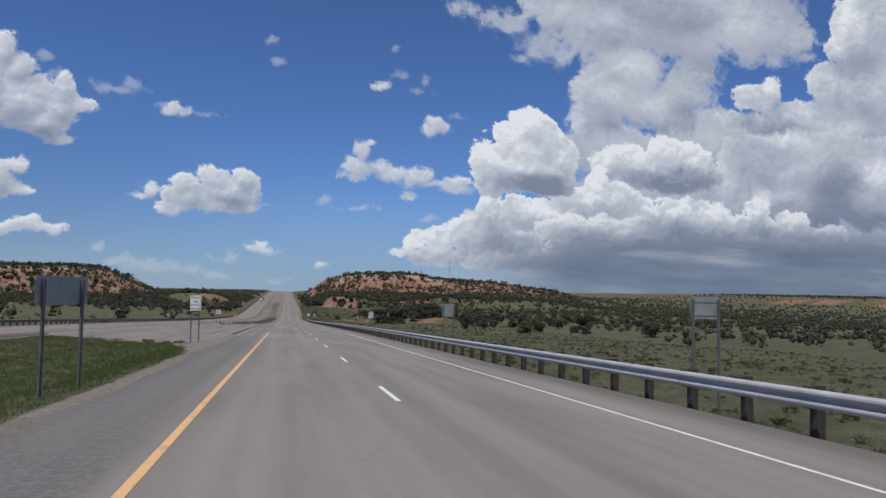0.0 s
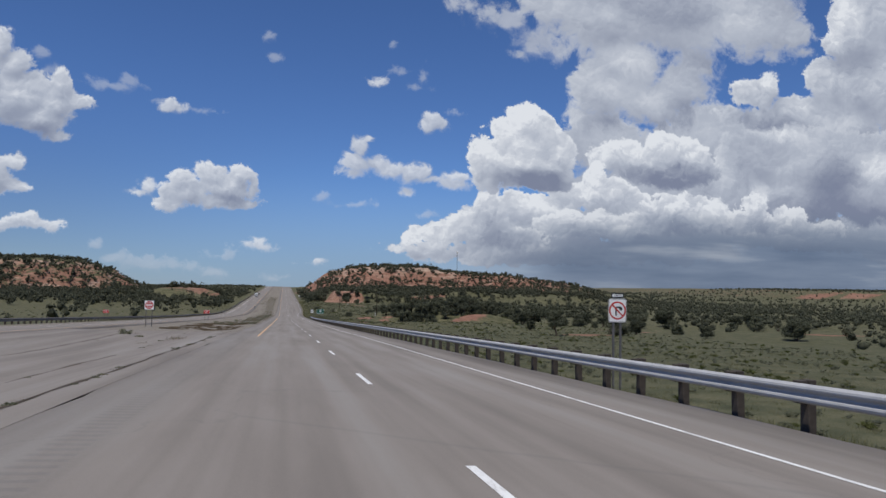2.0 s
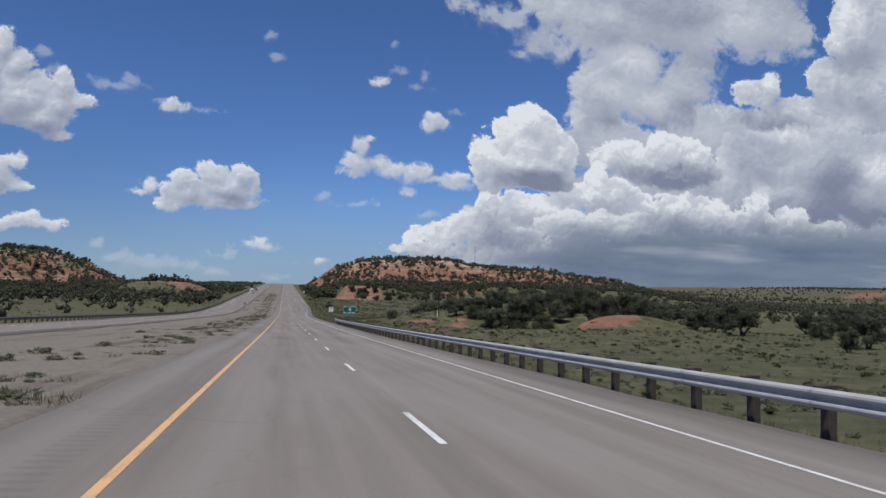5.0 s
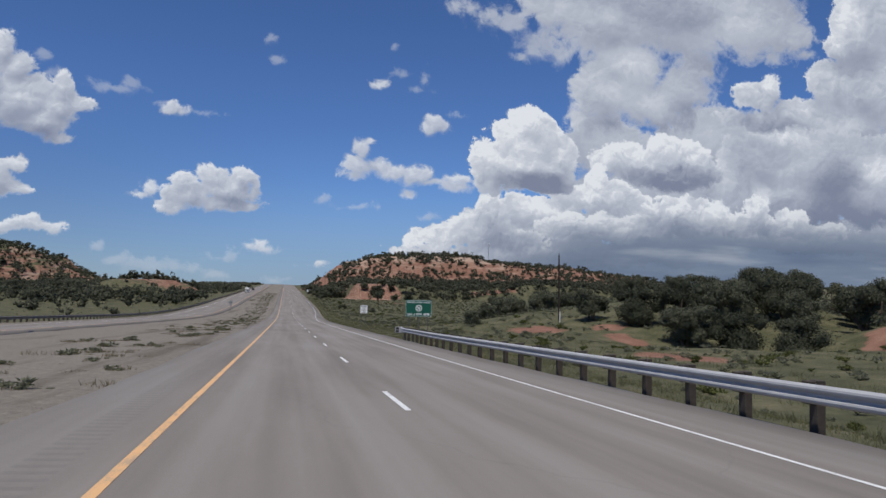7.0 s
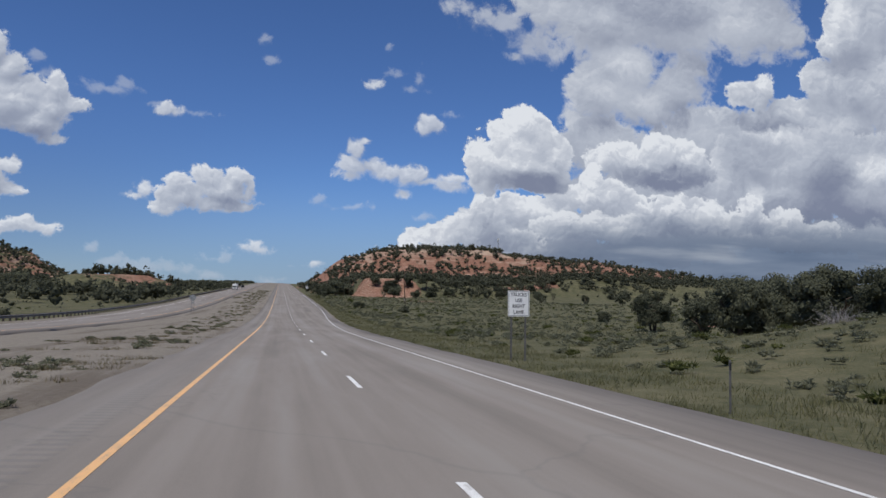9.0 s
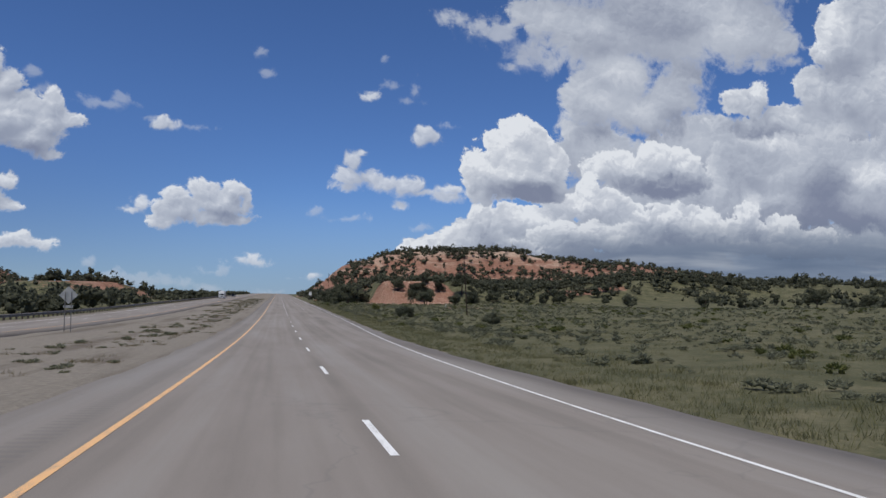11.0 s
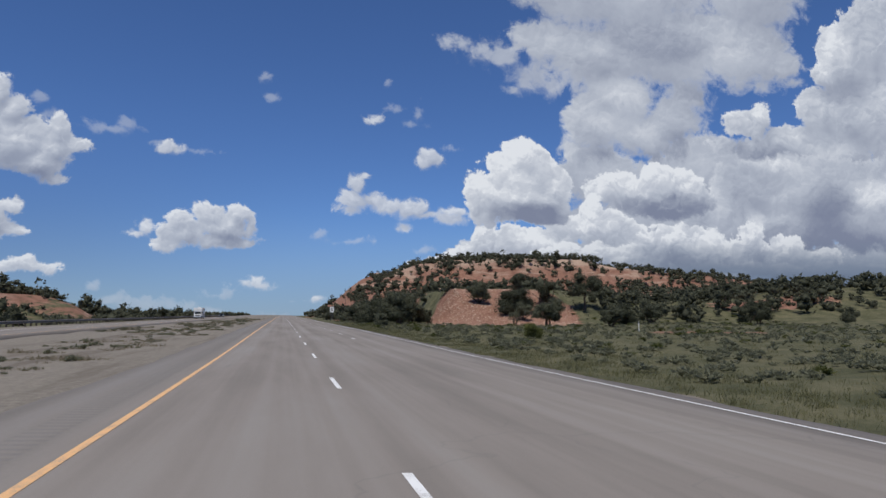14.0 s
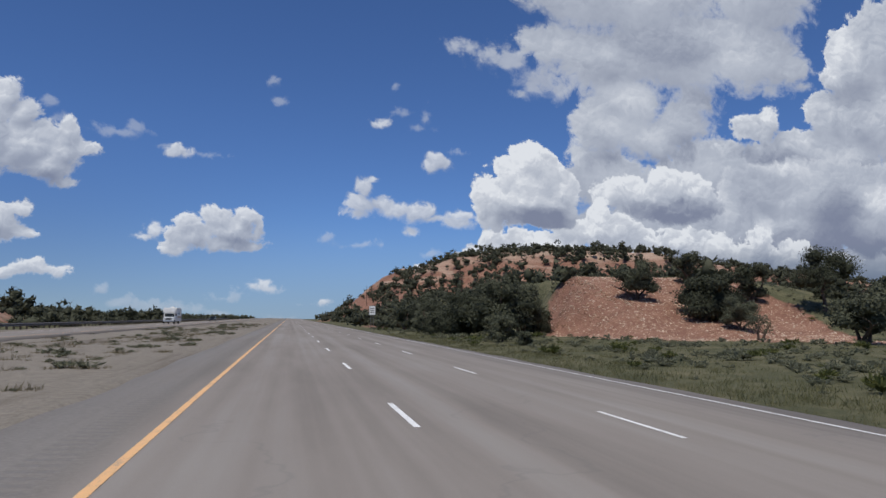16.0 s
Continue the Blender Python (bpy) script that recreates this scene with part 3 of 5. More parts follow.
def far_rim(x, y):
    """0 on the plain, 1 on the far red mesas to the east."""
    return ss(1330, 1372, y + 0.28 * x + 60 * rough(x, y, 420, 10) + 12 * rough(x, y, 90, 11)) * ss(700, 960, x)


def hollow(x, y):
    """How far the median sags between the carriageways near the crossover."""
    return 0.40 * ss(-5.7, -8.6, x) * (1 - ss(-12.5, -16.6, x)) * (1 - ss(104, 132, y))


def terrain(x, y):
    x, y = np.asarray(x, float), np.asarray(y, float)
    road = along(y) - ZERO
    plain_z = np.interp(y, [-400, 0, 300, 600, 900, 1500, 4600], [-5, -8, -12.5, -12.5, -9, -4, -1])
    plain_z = plain_z - 7 * ss(150, 600, x) * (1 - ss(1000, 1500, y + 0.25 * x)) + 1.2 * rough(x, y, 160, 1) + 0.4 * rough(x, y, 37, 2)
    # right of the road: an embankment, falling to the plain
    drop = 0.25 + 2.6 * (1 - ss(170, 325, y)) * ss(6.4, 14, x)
    near_right = road - CROSS * 6.2 - drop + 0.10 * rough(x, y, 9, 3)
    zr = near_right + (plain_z - near_right) * ss(25, 130, x)
    # left: the median, the other carriageway, then range land
    o = opposite(y)
    med = road + 0.17 + 0.008 * np.clip(-6 - x, 0, 12) - 0.35 * ss(130, 148, y) * (1 - ss(156, 172, y)) * np.exp(-((x + 8.2) / 1.6) ** 2)
    med = med - hollow(x, y)
    med = med + 0.05 * rough(x, y, 5, 4) * ss(-5.6, -6.6, x) * ss(150, 190, y)
    zl = med + (plain_z + 1.5 - med) * ss(45, 170, -x) - 0.8 * ss(7.2, 12, o - x) * (1 - ss(30, 60, o - x))
    z = np.where(x > 0, zr, zl)
    # hills
    wx, wy = x + 7 * rough(x, y, 60, 5) + 2.5 * rough(x, y, 21, 6), y + 7 * rough(x, y, 70, 7) + 2.5 * rough(x, y, 24, 8)
    cut = ss(8.5, 50, x + 2 * rough(x, y, 30, 9))
    r = np.hypot((wx - 130) / 150, (wy - 885) / 80)
    hill = 19.6 * (1 - ss(.55, 1.15, r)) * ss(21, 84, wx) * (1 - .20 * ss(150, 166, wx) - .36 * ss(165, 225, wx)) + mesa(wx, wy, 145, 900, 112, 84, 10, 1.05, 2.7) * cut
    hill = hill + mesa(x, y, 42, 925, 40, 60, 4.5, .2, 1.2) * ss(11, 30, x) + mesa(x, y, 126, 862, 52, 30, 2.8, .1, 1.2) + mesa(wx, wy, 292, 880, 130, 80, 9.5, .15, 1.3)
    face = ss(.62, .8, r) * (1 - ss(1.05, 1.3, r)) * ss(34, 60, x)
    z = z + hill + face * (2.4 * np.abs(rough(x, .45 * y, 21, 12)) + 1.3 * rough(x, y, 13, 12) + .8 * rough(x, y, 7, 13))
    # the rubble bank beside the road and the low ridge behind it
    back = y + 1.6 * rough(x, y, 23, 32)
    z = z + 7.6 * ss(616, 648, back) * ss(28.5, 36.5, x + .8 * rough(x, y, 17, 31)) * (1 - ss(676, 720, y)) * (1 - ss(60, 82, x))
    z = z + mesa(wx, wy, 112, 655, 62, 42, 5, .3, 1.2) * ss(60, 85, x)
    # a knoll behind the pole line and the hollow in front of it
    z = z + mesa(x, y, 56, 342, 32, 24, 4.3, .15, 1.45) - mesa(x, y, 40, 305, 15, 11, 1.8, .3, 1.2) + mesa(x, y, 62, 305, 15, 10, 2.6, .1, 1.1)
    z = z + mesa(wx, wy, 200, 655, 95, 62, 7.0, .3, 1.2) * ss(70, 120, x)
    z = z + mesa(wx, wy, -270, 845, 132, 100, 26.5, .5, 1.1) + mesa(wx, wy, -250, 850, 150, 110, 4, .6, 1.3)
    z = z + mesa(wx, wy, -82, 700, 36, 48, 7.0, .35, 1.05)
    # far red mesas to the east
    z = z + far_rim(x, y) * 13
    # the bed below the carriageways
    bed = road_z(x, y) - 0.30
    on_road = (x > -5.35) & (x < right_edge(y) - 0.1)
    z = np.where(on_road, np.minimum(z, bed), z)
    on_other = np.abs(x - o) < 5.6
    return np.where(on_other, np.minimum(z, road - 0.05), z)


def soil_mask(x, y):
    x, y = np.asarray(x, float), np.asarray(y, float)
    e = 1.5
    slope = np.hypot(terrain(x + e, y) - terrain(x - e, y), terrain(x, y + e) - terrain(x, y - e)) / (2 * e)
    s = 1.1 * ss(.26, .46, slope) * ss(660, 700, y) * np.where(x < 0, .52, 1.0)
    s = np.maximum(s, .62 * mesa(x, y, 165, 880, 205, 100, 1, .75, 1.0) * (x > 10))
    rim = far_rim(x, y)
    s = np.maximum(s, (.30 + .35 * ss(900, 1150, x)) * (rim > .04) * (rim < .999))
    s = np.maximum(s, 1.2 * mesa(x, y, 42, 630, 17, 24, 1, .75, 1.0))
    for cx, cy, ax, ay in ((25, 324, 4.6, 5.5), (33, 322, 2.6, 3), (31, 313, 2.6, 5.5), (27.5, 303, 3.2, 6), (21.5, 287, 3, 6),
                           (56, 303, 9, 8), (107, 632, 22, 10), (20, 705, 9, 40), (45, 560, 10, 6),
                           (90, 262, 14, 4), (150, 250, 20, 5), (66, 228, 10, 4), (58, 404, 9, 6), (70, 416, 8, 5), (45, 607, 6, 7), (-80, 700, 30, 46), (-140, 640, 30, 20)):
        s = np.maximum(s, (0.8 if cx > 0 else 0.5) * mesa(x, y, cx, cy, ax, ay, 1, .3, 1.1))
    return s


def gravel_mask(x, y):
    x, y = np.asarray(x, float), np.asarray(y, float)
    o = opposite(y)
    g = ss(5.2, 5.7, x - o) * (x < 0)
    patch = ss(0, .7, -x - 5.5 - 3.2 * ss(27, 53, y)) * (1 - ss(48, 52, y + 1.5 * rough(x, y, 4, 30))) * ss(5.6, 6.6, x - o)
    g = np.maximum(g - patch, 0)
    shoulder = (x > 0) * (1 - ss(right_edge(y) + 0.4, right_edge(y) + 1.1, x))
    other = (x < o) * (1 - ss(5.8, 7.4, o - x))
    return np.maximum(np.maximum(g, shoulder), other)


def grid_mesh(name, xs, ys, height):
    """A sheet over a grid of lines that need not be evenly spaced."""
    gx, gy = np.meshgrid(xs, ys)
    v = np.stack([gx.ravel(), gy.ravel(), height(gx, gy).ravel()], 1)
    nx, ny = len(xs), len(ys)
    i = (np.arange(ny - 1)[:, None] * nx + np.arange(nx - 1)[None, :]).ravel()
    f = np.stack([i, i + 1, i + nx + 1, i + nx], 1)
    return raw_mesh(name, v, f)


def raw_mesh(name, v, f):
    """A mesh from arrays of corners and of faces that all have the same number of corners."""
    me = bpy.data.meshes.new(name)
    k = f.shape[1]
    me.vertices.add(len(v)), me.loops.add(f.size), me.polygons.add(len(f))
    me.vertices.foreach_set("co", np.ascontiguousarray(v, dtype=np.float32).ravel())
    me.loops.foreach_set("vertex_index", np.ascontiguousarray(f, dtype=np.int32).ravel())
    me.polygons.foreach_set("loop_start", np.arange(0, f.size, k, dtype=np.int32))
    me.update(calc_edges=True)
    me.validate()
    return me


def smooth(me):
    me.polygons.foreach_set("use_smooth", np.ones(len(me.polygons), bool))
    return me


def spread(lo, hi, fine, coarse, near0, near1):
    """Grid lines: evenly fine between near0 and near1, widening outwards."""
    out = list(np.arange(near0, near1 + fine / 2, fine))
    s = fine
    while out[-1] < hi:
        s = min(s * 1.13, coarse)
        out.append(out[-1] + s)
    s = fine
    while out[0] > lo:
        s = min(s * 1.13, coarse)
        out.insert(0, out[0] - s)
    return np.array(out)


def build_ground():
    fine = np.arange(-30, 22.3, 0.7)
    mid = np.concatenate([np.arange(-320, -31, 3.2), fine, np.arange(23, 66, 1.2), np.arange(68, 360, 3.2)])
    xs = np.concatenate([spread(-4400, -320, 3.2, 160, -320, -320)[:-1], mid, spread(363, 4400, 3.2, 160, 363, 363)])
    ys = np.unique(np.concatenate([spread(-320, 4500, 3.0, 160, -20, 980), np.arange(598.5, 662, 1.0)]))
    me = smooth(grid_mesh("ground", xs, ys, terrain))
    gx, gy = np.meshgrid(xs, ys)
    for key, f in (("soil", soil_mask), ("gravel", gravel_mask)):
        at = me.attributes.new(key, "FLOAT", "POINT")
        at.data.foreach_set("value", f(gx, gy).ravel().astype(np.float32))
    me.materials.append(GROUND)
    tagged(new("ground", me), "rolling range land of grass and red soil with gravel median", "ground", kind="structure")


build_ground()


def strip_mesh(name, left, right, ys, lift, height, across=2, skirt=0.0):
    """A ribbon along the road between two lines, with a skirt down its sides."""
    rows = []
    for y in ys:
        a, b = left(y), right(y)
        row = [(a + (b - a) * k / across, y, float(height(a + (b - a) * k / across, y)) + lift) for k in range(across + 1)]
        if skirt:
            row = [(row[0][0] - 0.02, y, row[0][2] - skirt)] + row + [(row[-1][0] + 0.02, y, row[-1][2] - skirt)]
        rows.append(row)
    n = len(rows[0])
    v = np.array([p for r in rows for p in r])
    i = (np.arange(len(rows) - 1)[:, None] * n + np.arange(n - 1)[None, :]).ravel()
    return raw_mesh(name, v, np.stack([i, i + 1, i + n + 1, i + n], 1))


def wavy(y, seed):
    return 0.05 * math.sin(y * 0.9 + seed) + 0.04 * math.sin(y * 2.3 + 2 * seed) + 0.05 * math.sin(y * 0.31 + seed)


LONG = np.concatenate([np.arange(-60, 760, 2.0), np.arange(760, 1700, 10.0)])
road_mesh = strip_mesh("road", lambda y: -5.3 + wavy(y, 1), lambda y: float(right_edge(y)) + wavy(y, 2), LONG, 0.0, road_z, 6, 0.3)
road_mesh.materials.append(ASPHALT)
road = tagged(new("road", road_mesh), "worn grey asphalt highway carriageway with rumble strip", "road", kind="structure")

other_z = lambda x, y: along(y) - ZERO + 0.27 + 0.02 * (x - opposite(y))
other_mesh = strip_mesh("road", lambda y: float(opposite(y)) - 5.6 + wavy(y, 3), lambda y: float(opposite(y)) + 5.4 + wavy(y, 4), LONG, 0.0, other_z, 4, 0.3)
other_mesh.materials.append(ASPHALT_PALE)
other_road = tagged(new("road", other_mesh), "sunbleached asphalt carriageway for the oncoming traffic", "road", kind="structure")

cross_mesh = grid_mesh("crossover", np.linspace(-17.2, -5.25, 25), np.concatenate([[51.0, 51.6], np.arange(52, 130, 2.0)]),
                       lambda x, y: along(y) - ZERO + 0.188 + (0.007 + 0.009 * ss(40, 52, y)) * np.maximum(-6 - x, 0) - hollow(x, y) - 0.3 * (y < 51.3))
cross_mesh.materials.append(ASPHALT_PALE)
crossover = tagged(new("pavement", cross_mesh), "cracked asphalt crossover between the carriageways", "crossover", kind="structure")


def piece(name, me, parent, at=(0, 0, 0)):
    ob = new(name, me)
    ob.parent = parent
    ob.location = at
    return ob


def line(name, left, right, y0, y1, mat, parent, height=road_z, lift=0.005):
    me = strip_mesh(name, left, right, np.arange(y0, y1 + 0.1, 2.0), lift, height, 1)
    me.materials.append(mat)
    return piece(name, me, parent)


line("yellow_edge_line", lambda y: -3.565, lambda y: -3.455, -40, 66, YELLOW_LINE, road)
line("yellow_edge_line", lambda y: -3.565, lambda y: -3.455, 119, 1380, YELLOW_LINE, road)
line("white_edge_line", lambda y: float(right_line(y)) - 0.045, lambda y: float(right_line(y)) + 0.045, -40, 1380, WHITE_LINE, road)
line("white_edge_line", lambda y: float(opposite(y)) - 3.9, lambda y: float(opposite(y)) - 3.78, -40, 1380, WHITE_LINE, other_road, other_z)
line("yellow_edge_line", lambda y: float(opposite(y)) + 3.72, lambda y: float(opposite(y)) + 3.86, -40, 1380, YELLOW_LINE, other_road, other_z)


def joint(x, y0, y1, half, seed):
    """An open joint along the crossover, filled with dirt."""
    level = lambda px, y: along(y) - ZERO + 0.188 + (0.007 + 0.009 * ss(40, 52, y)) * np.maximum(-6 - px, 0) - hollow(px, y)
    me = strip_mesh("joint", lambda y: x - half * (.6 + .5 * math.sin(y * 1.3 + seed)) + .05 * math.sin(y * .5), lambda y: x + half * (.6 + .5 * math.sin(y * 1.9)) + .05 * math.sin(y * .5),
                    np.arange(y0, y1, 1.0), 0.005, level, 1)
    me.materials.append(CRACK_FILL)
    piece("joint", me, crossover)


joint(-8.6, 54, 104, .10, 1)
joint(-5.95, 55, 118, .08, 2)
joint(-12.4, 60, 126, .07, 3)


def dash(y, x, parent, height, half=0.055):
    me = strip_mesh("lane_dash", lambda q: x - half, lambda q: x + half, np.array([y, y + 1.52, y + 3.05]), 0.005, height, 1)
    me.materials.append(WHITE_LINE)
    piece("lane_dash", me, parent)


for k in range(-4, 80):
    dash(14.27 + 12.192 * k, 0.0, road, road_z)
for k in range(44, 80):
    dash(1.2 + 12.192 * k, 3.76, road, road_z, 0.05)
for k in range(-4, 60):
    y = 8.0 + 12.192 * k
    dash(y, float(opposite(y)), other_road, other_z)


# ---------------------------------------------------------------- building helpers
def box(bm, x0, x1, y0, y1, z0, z1, m=None):
    v = [Vector((x, y, z)) for z in (z0, z1) for y in (y0, y1) for x in (x0, x1)]
    if m is not None:
        v = [m @ p for p in v]
    v = [bm.verts.new(p) for p in v]
    for f in ((0, 2, 3, 1), (4, 5, 7, 6), (0, 1, 5, 4), (2, 6, 7, 3), (0, 4, 6, 2), (1, 3, 7, 5)):
        bm.faces.new([v[i] for i in f])


def tube(bm, a, b, r0, r1, n=8, cap=True):
    a, b = Vector(a), Vector(b)
    q = (b - a).to_track_quat("Z", "Y")
    rings = []
    for p, r in ((a, r0), (b, r1)):
        rings.append([bm.verts.new(p + q @ Vector((r * math.cos(6.2832 * k / n), r * math.sin(6.2832 * k / n), 0))) for k in range(n)])
    for k in range(n):
        bm.faces.new((rings[0][k], rings[0][(k + 1) % n], rings[1][(k + 1) % n], rings[1][k]))
    if cap:
        bm.faces.new(rings[1]), bm.faces.new(rings[0][::-1])


def done(name, bm, mat, soft=False):
    me = bpy.data.meshes.new(name)
    bm.to_mesh(me)
    bm.free()
    me.materials.append(mat)
    return smooth(me) if soft else me


def part(name, bm, mat, parent, label="", soft=False):
    ob = new(name, done(name, bm, mat, soft))
    ob.parent = parent
    return tagged(ob, label)


def thing(name, at, label, category, group="", rz=0.0):
    ob = new(name)
    ob.matrix_basis = pose(*at, 0, 0, rz)
    ob.empty_display_size = 0.3
    return tagged(ob, label, category, group)


# ---------------------------------------------------------------- guard rails
BEAM = [(0, .155), (-.02, .150), (-.075, .120), (-.085, .085), (-.075, .055), (-.012, .020), (0, 0),
        (-.012, -.020), (-.075, -.055), (-.085, -.085), (-.075, -.120), (-.02, -.150), (0, -.155)]


def beam_mesh(side, length, mat):
    """A corrugated rail one panel long, with a little thickness."""
    bm = bmesh.new()
    rings = []
    for y in (0.0, length + 0.06):
        for off in (0.0, 0.006):
            rings.append([bm.verts.new((side * (px + off), y, pz)) for px, pz in BEAM])
    for k in range(len(BEAM) - 1):
        bm.faces.new((rings[0][k], rings[0][k + 1], rings[2][k + 1], rings[2][k]))
        bm.faces.new((rings[1][k], rings[3][k], rings[3][k + 1], rings[1][k + 1]))
    for k in (0, len(BEAM) - 1):
        bm.faces.new((rings[0][k], rings[2][k], rings[3][k], rings[1][k]))
    bmesh.ops.recalc_face_normals(bm, faces=bm.faces)
    return done("rail_beam", bm, mat)


def post_mesh(side, mat):
    bm = bmesh.new()
    box(bm, -.075, .075, -.10, .10, -1.0, .20)
    bmesh.ops.bevel(bm, geom=list(bm.edges), offset=.008, segments=1, affect="EDGES")
    return done("post", bm, mat)


def block_mesh(side, mat):
    bm = bmesh.new()
    x0, x1 = sorted((side * -.075, side * -.235))
    box(bm, x0, x1, -.075, .075, -.17, .19)
    bmesh.ops.bevel(bm, geom=list(bm.edges), offset=.006, segments=1, affect="EDGES")
    return done("spacer_block", bm, mat)


def rail_run(name, label, x_at, z_at, y0, y1, side, beam_mat, post_mat, max_posts=300):
    """Posts every 1.905 m, a rail panel over each two spans. side -1: the rail faces right."""
    run = thing(name, (0, 0, 0), label, "guardrail")
    beam, post, block = beam_mesh(side, 3.81, beam_mat), post_mesh(side, post_mat), block_mesh(side, post_mat)
    n = int((y1 - y0) / 1.905)
    for k in range(min(n, max_posts)):
        y = y1 - k * 1.905 if name == "guardrail" and side == 1 else y0 + k * 1.905
        x, z = float(x_at(y)), float(z_at(y))
        p = piece("post", post, run, (x, y, z))
        p.rotation_euler = (0.0, radians(0.8 * math.sin(k * 1.7)), radians(1.5 * math.sin(k * 2.9)))
        piece("spacer_block", block, run, (x, y, z))
        if k % 2 == 0:
            ya, yb = (y - 3.81, y) if side == 1 else (y, y + 3.81)
            a = Vector((float(x_at(ya)) - side * .235, ya, float(z_at(ya))))
            b = Vector((float(x_at(yb)) - side * .235, yb, float(z_at(yb))))
            ob = piece("rail_beam", beam, run)
            d = b - a
            ob.matrix_basis = Matrix.Translation(a) @ Euler((math.atan2(d.z, d.y), 0, -math.atan2(d.x, d.y))).to_matrix().to_4x4()
    return run


RAIL_END = 300.2


def rail_x(y):
    """The right rail: it steps out a little at the start of the wider dip and flares at its end."""
    return 6.36 + 0.35 * ss(RAIL_END - 16, RAIL_END, y)


def rail_z(y):
    return float(road_z(6.2, y)) + 0.61


right_rail = rail_run("guardrail", "galvanized corrugated guardrail on dark weathered posts along the shoulder",
                      rail_x, rail_z, -14.0, RAIL_END, 1, GALVANIZED, POST_WOOD)


def build_terminal(run):
    """The impact head at the end of the rail."""
    y, x, z = RAIL_END + 0.25, float(rail_x(RAIL_END)) - .235, rail_z(RAIL_END)
    bm = bmesh.new()
    box(bm, x - .42, x + .10, y + .30, y + .38, z - .24, z + .22)
    bmesh.ops.bevel(bm, geom=list(bm.edges), offset=.02, segments=1, affect="EDGES")
    head = part("impact_plate", bm, GALVANIZED, run, "steel impact plate with a black panel")
    for px, pz in ((x - .26, z + .09), (x - .26, z - .12)):
        bm = bmesh.new()
        box(bm, px - .12, px + .12, y + .292, y + .3, pz - .085, pz + .085)
        part("panel", bm, SIGN_BLACK, head)
    bm = bmesh.new()
    box(bm, x - .13, x + .10, y + .05, y + .30, z - .22, z + .22)
    box(bm, x - .09, x + .06, y - .75, y + .05, z - .18, z + .18)
    bmesh.ops.bevel(bm, geom=list(bm.edges), offset=.015, segments=1, affect="EDGES")
    part("end_box", bm, GALVANIZED, run)
    bm = bmesh.new()
    tube(bm, (x, y + .1, z - .3), (x + .05, y - 1.6, z - .62), .02, .02)
    part("anchor_cable", bm, DULL_STEEL, run)


build_terminal(right_rail)
rail_run("guardrail", "guardrail with its shade in the dark steel colour, on timber posts beyond the oncoming lanes",
         lambda y: float(opposite(y)) - 6.7, lambda y: float(along(y) - ZERO) + 0.75, -6.0, 565.0, -1, SHADED_RAIL, POST_WOOD)
rail_run("guardrail", "guardrail with its shade in the dark steel colour, on timber posts beyond the oncoming lanes",
         lambda y: float(opposite(y)) - 6.7, lambda y: float(along(y) - ZERO) + 0.75, 565.6, 900.0, -1, SHADED_RAIL, POST_WOOD)


# ---------------------------------------------------------------- signs
def text_mesh(words, size, mat, squeeze=1.0):
    cu = bpy.data.curves.new("letters", "FONT")
    cu.body, cu.size, cu.align_x, cu.align_y = words, size, "CENTER", "CENTER"
    cu.extrude, cu.resolution_u, cu.offset = 0.0008, 2, 0.022 * size
    ob = bpy.data.objects.new("letters", cu)
    scene.collection.objects.link(ob)
    me = bpy.data.meshes.new_from_object(ob.evaluated_get(bpy.context.evaluated_depsgraph_get()))
    bpy.data.objects.remove(ob)
    me.transform(Matrix.Diagonal((squeeze, 1, 1, 1)))
    me.materials.clear()
    me.materials.append(mat)
    me.name = "letters"
    return me


FACING = pose(0, 0, 0, 90, 0, 0)     # letters stand up and look towards -y


def plate_bm(w, h, corner=0.04, thick=0.004, inset=0.0):
    """A rounded plate, standing in x and z and facing -y, its back in y = 0."""
    bm = bmesh.new()
    w, h = w / 2 - inset, h / 2 - inset
    ring = []
    for cx, cz, a0 in ((w, h, 0), (-w, h, 90), (-w, -h, 180), (w, -h, 270)):
        for k in range(4):
            a = radians(a0 + 30 * k)
            ring.append((cx - math.copysign(corner, cx) + corner * math.cos(a), cz - math.copysign(corner, cz) + corner * math.sin(a)))
    back = [bm.verts.new((x, 0, z)) for x, z in ring]
    front = [bm.verts.new((x, -thick, z)) for x, z in ring]
    bm.faces.new(back), bm.faces.new(front[::-1])
    for k in range(len(ring)):
        bm.faces.new((back[k], front[k], front[(k + 1) % len(ring)], back[(k + 1) % len(ring)]))
    bmesh.ops.recalc_face_normals(bm, faces=bm.faces)
    return bm


def letters(words, size, mat, parent, z, x=0.0, y=-0.006, squeeze=1.0):
    ob = piece("letters", text_mesh(words, size, mat, squeeze), parent)
    ob.matrix_basis = Matrix.Translation((x, y, z)) @ FACING
    return ob


def over_road(x, y, level):
    """How far a level given over the crown of the road lies over the ground at a place."""
    return float(along(y)) - ZERO + level - float(terrain(x, y))


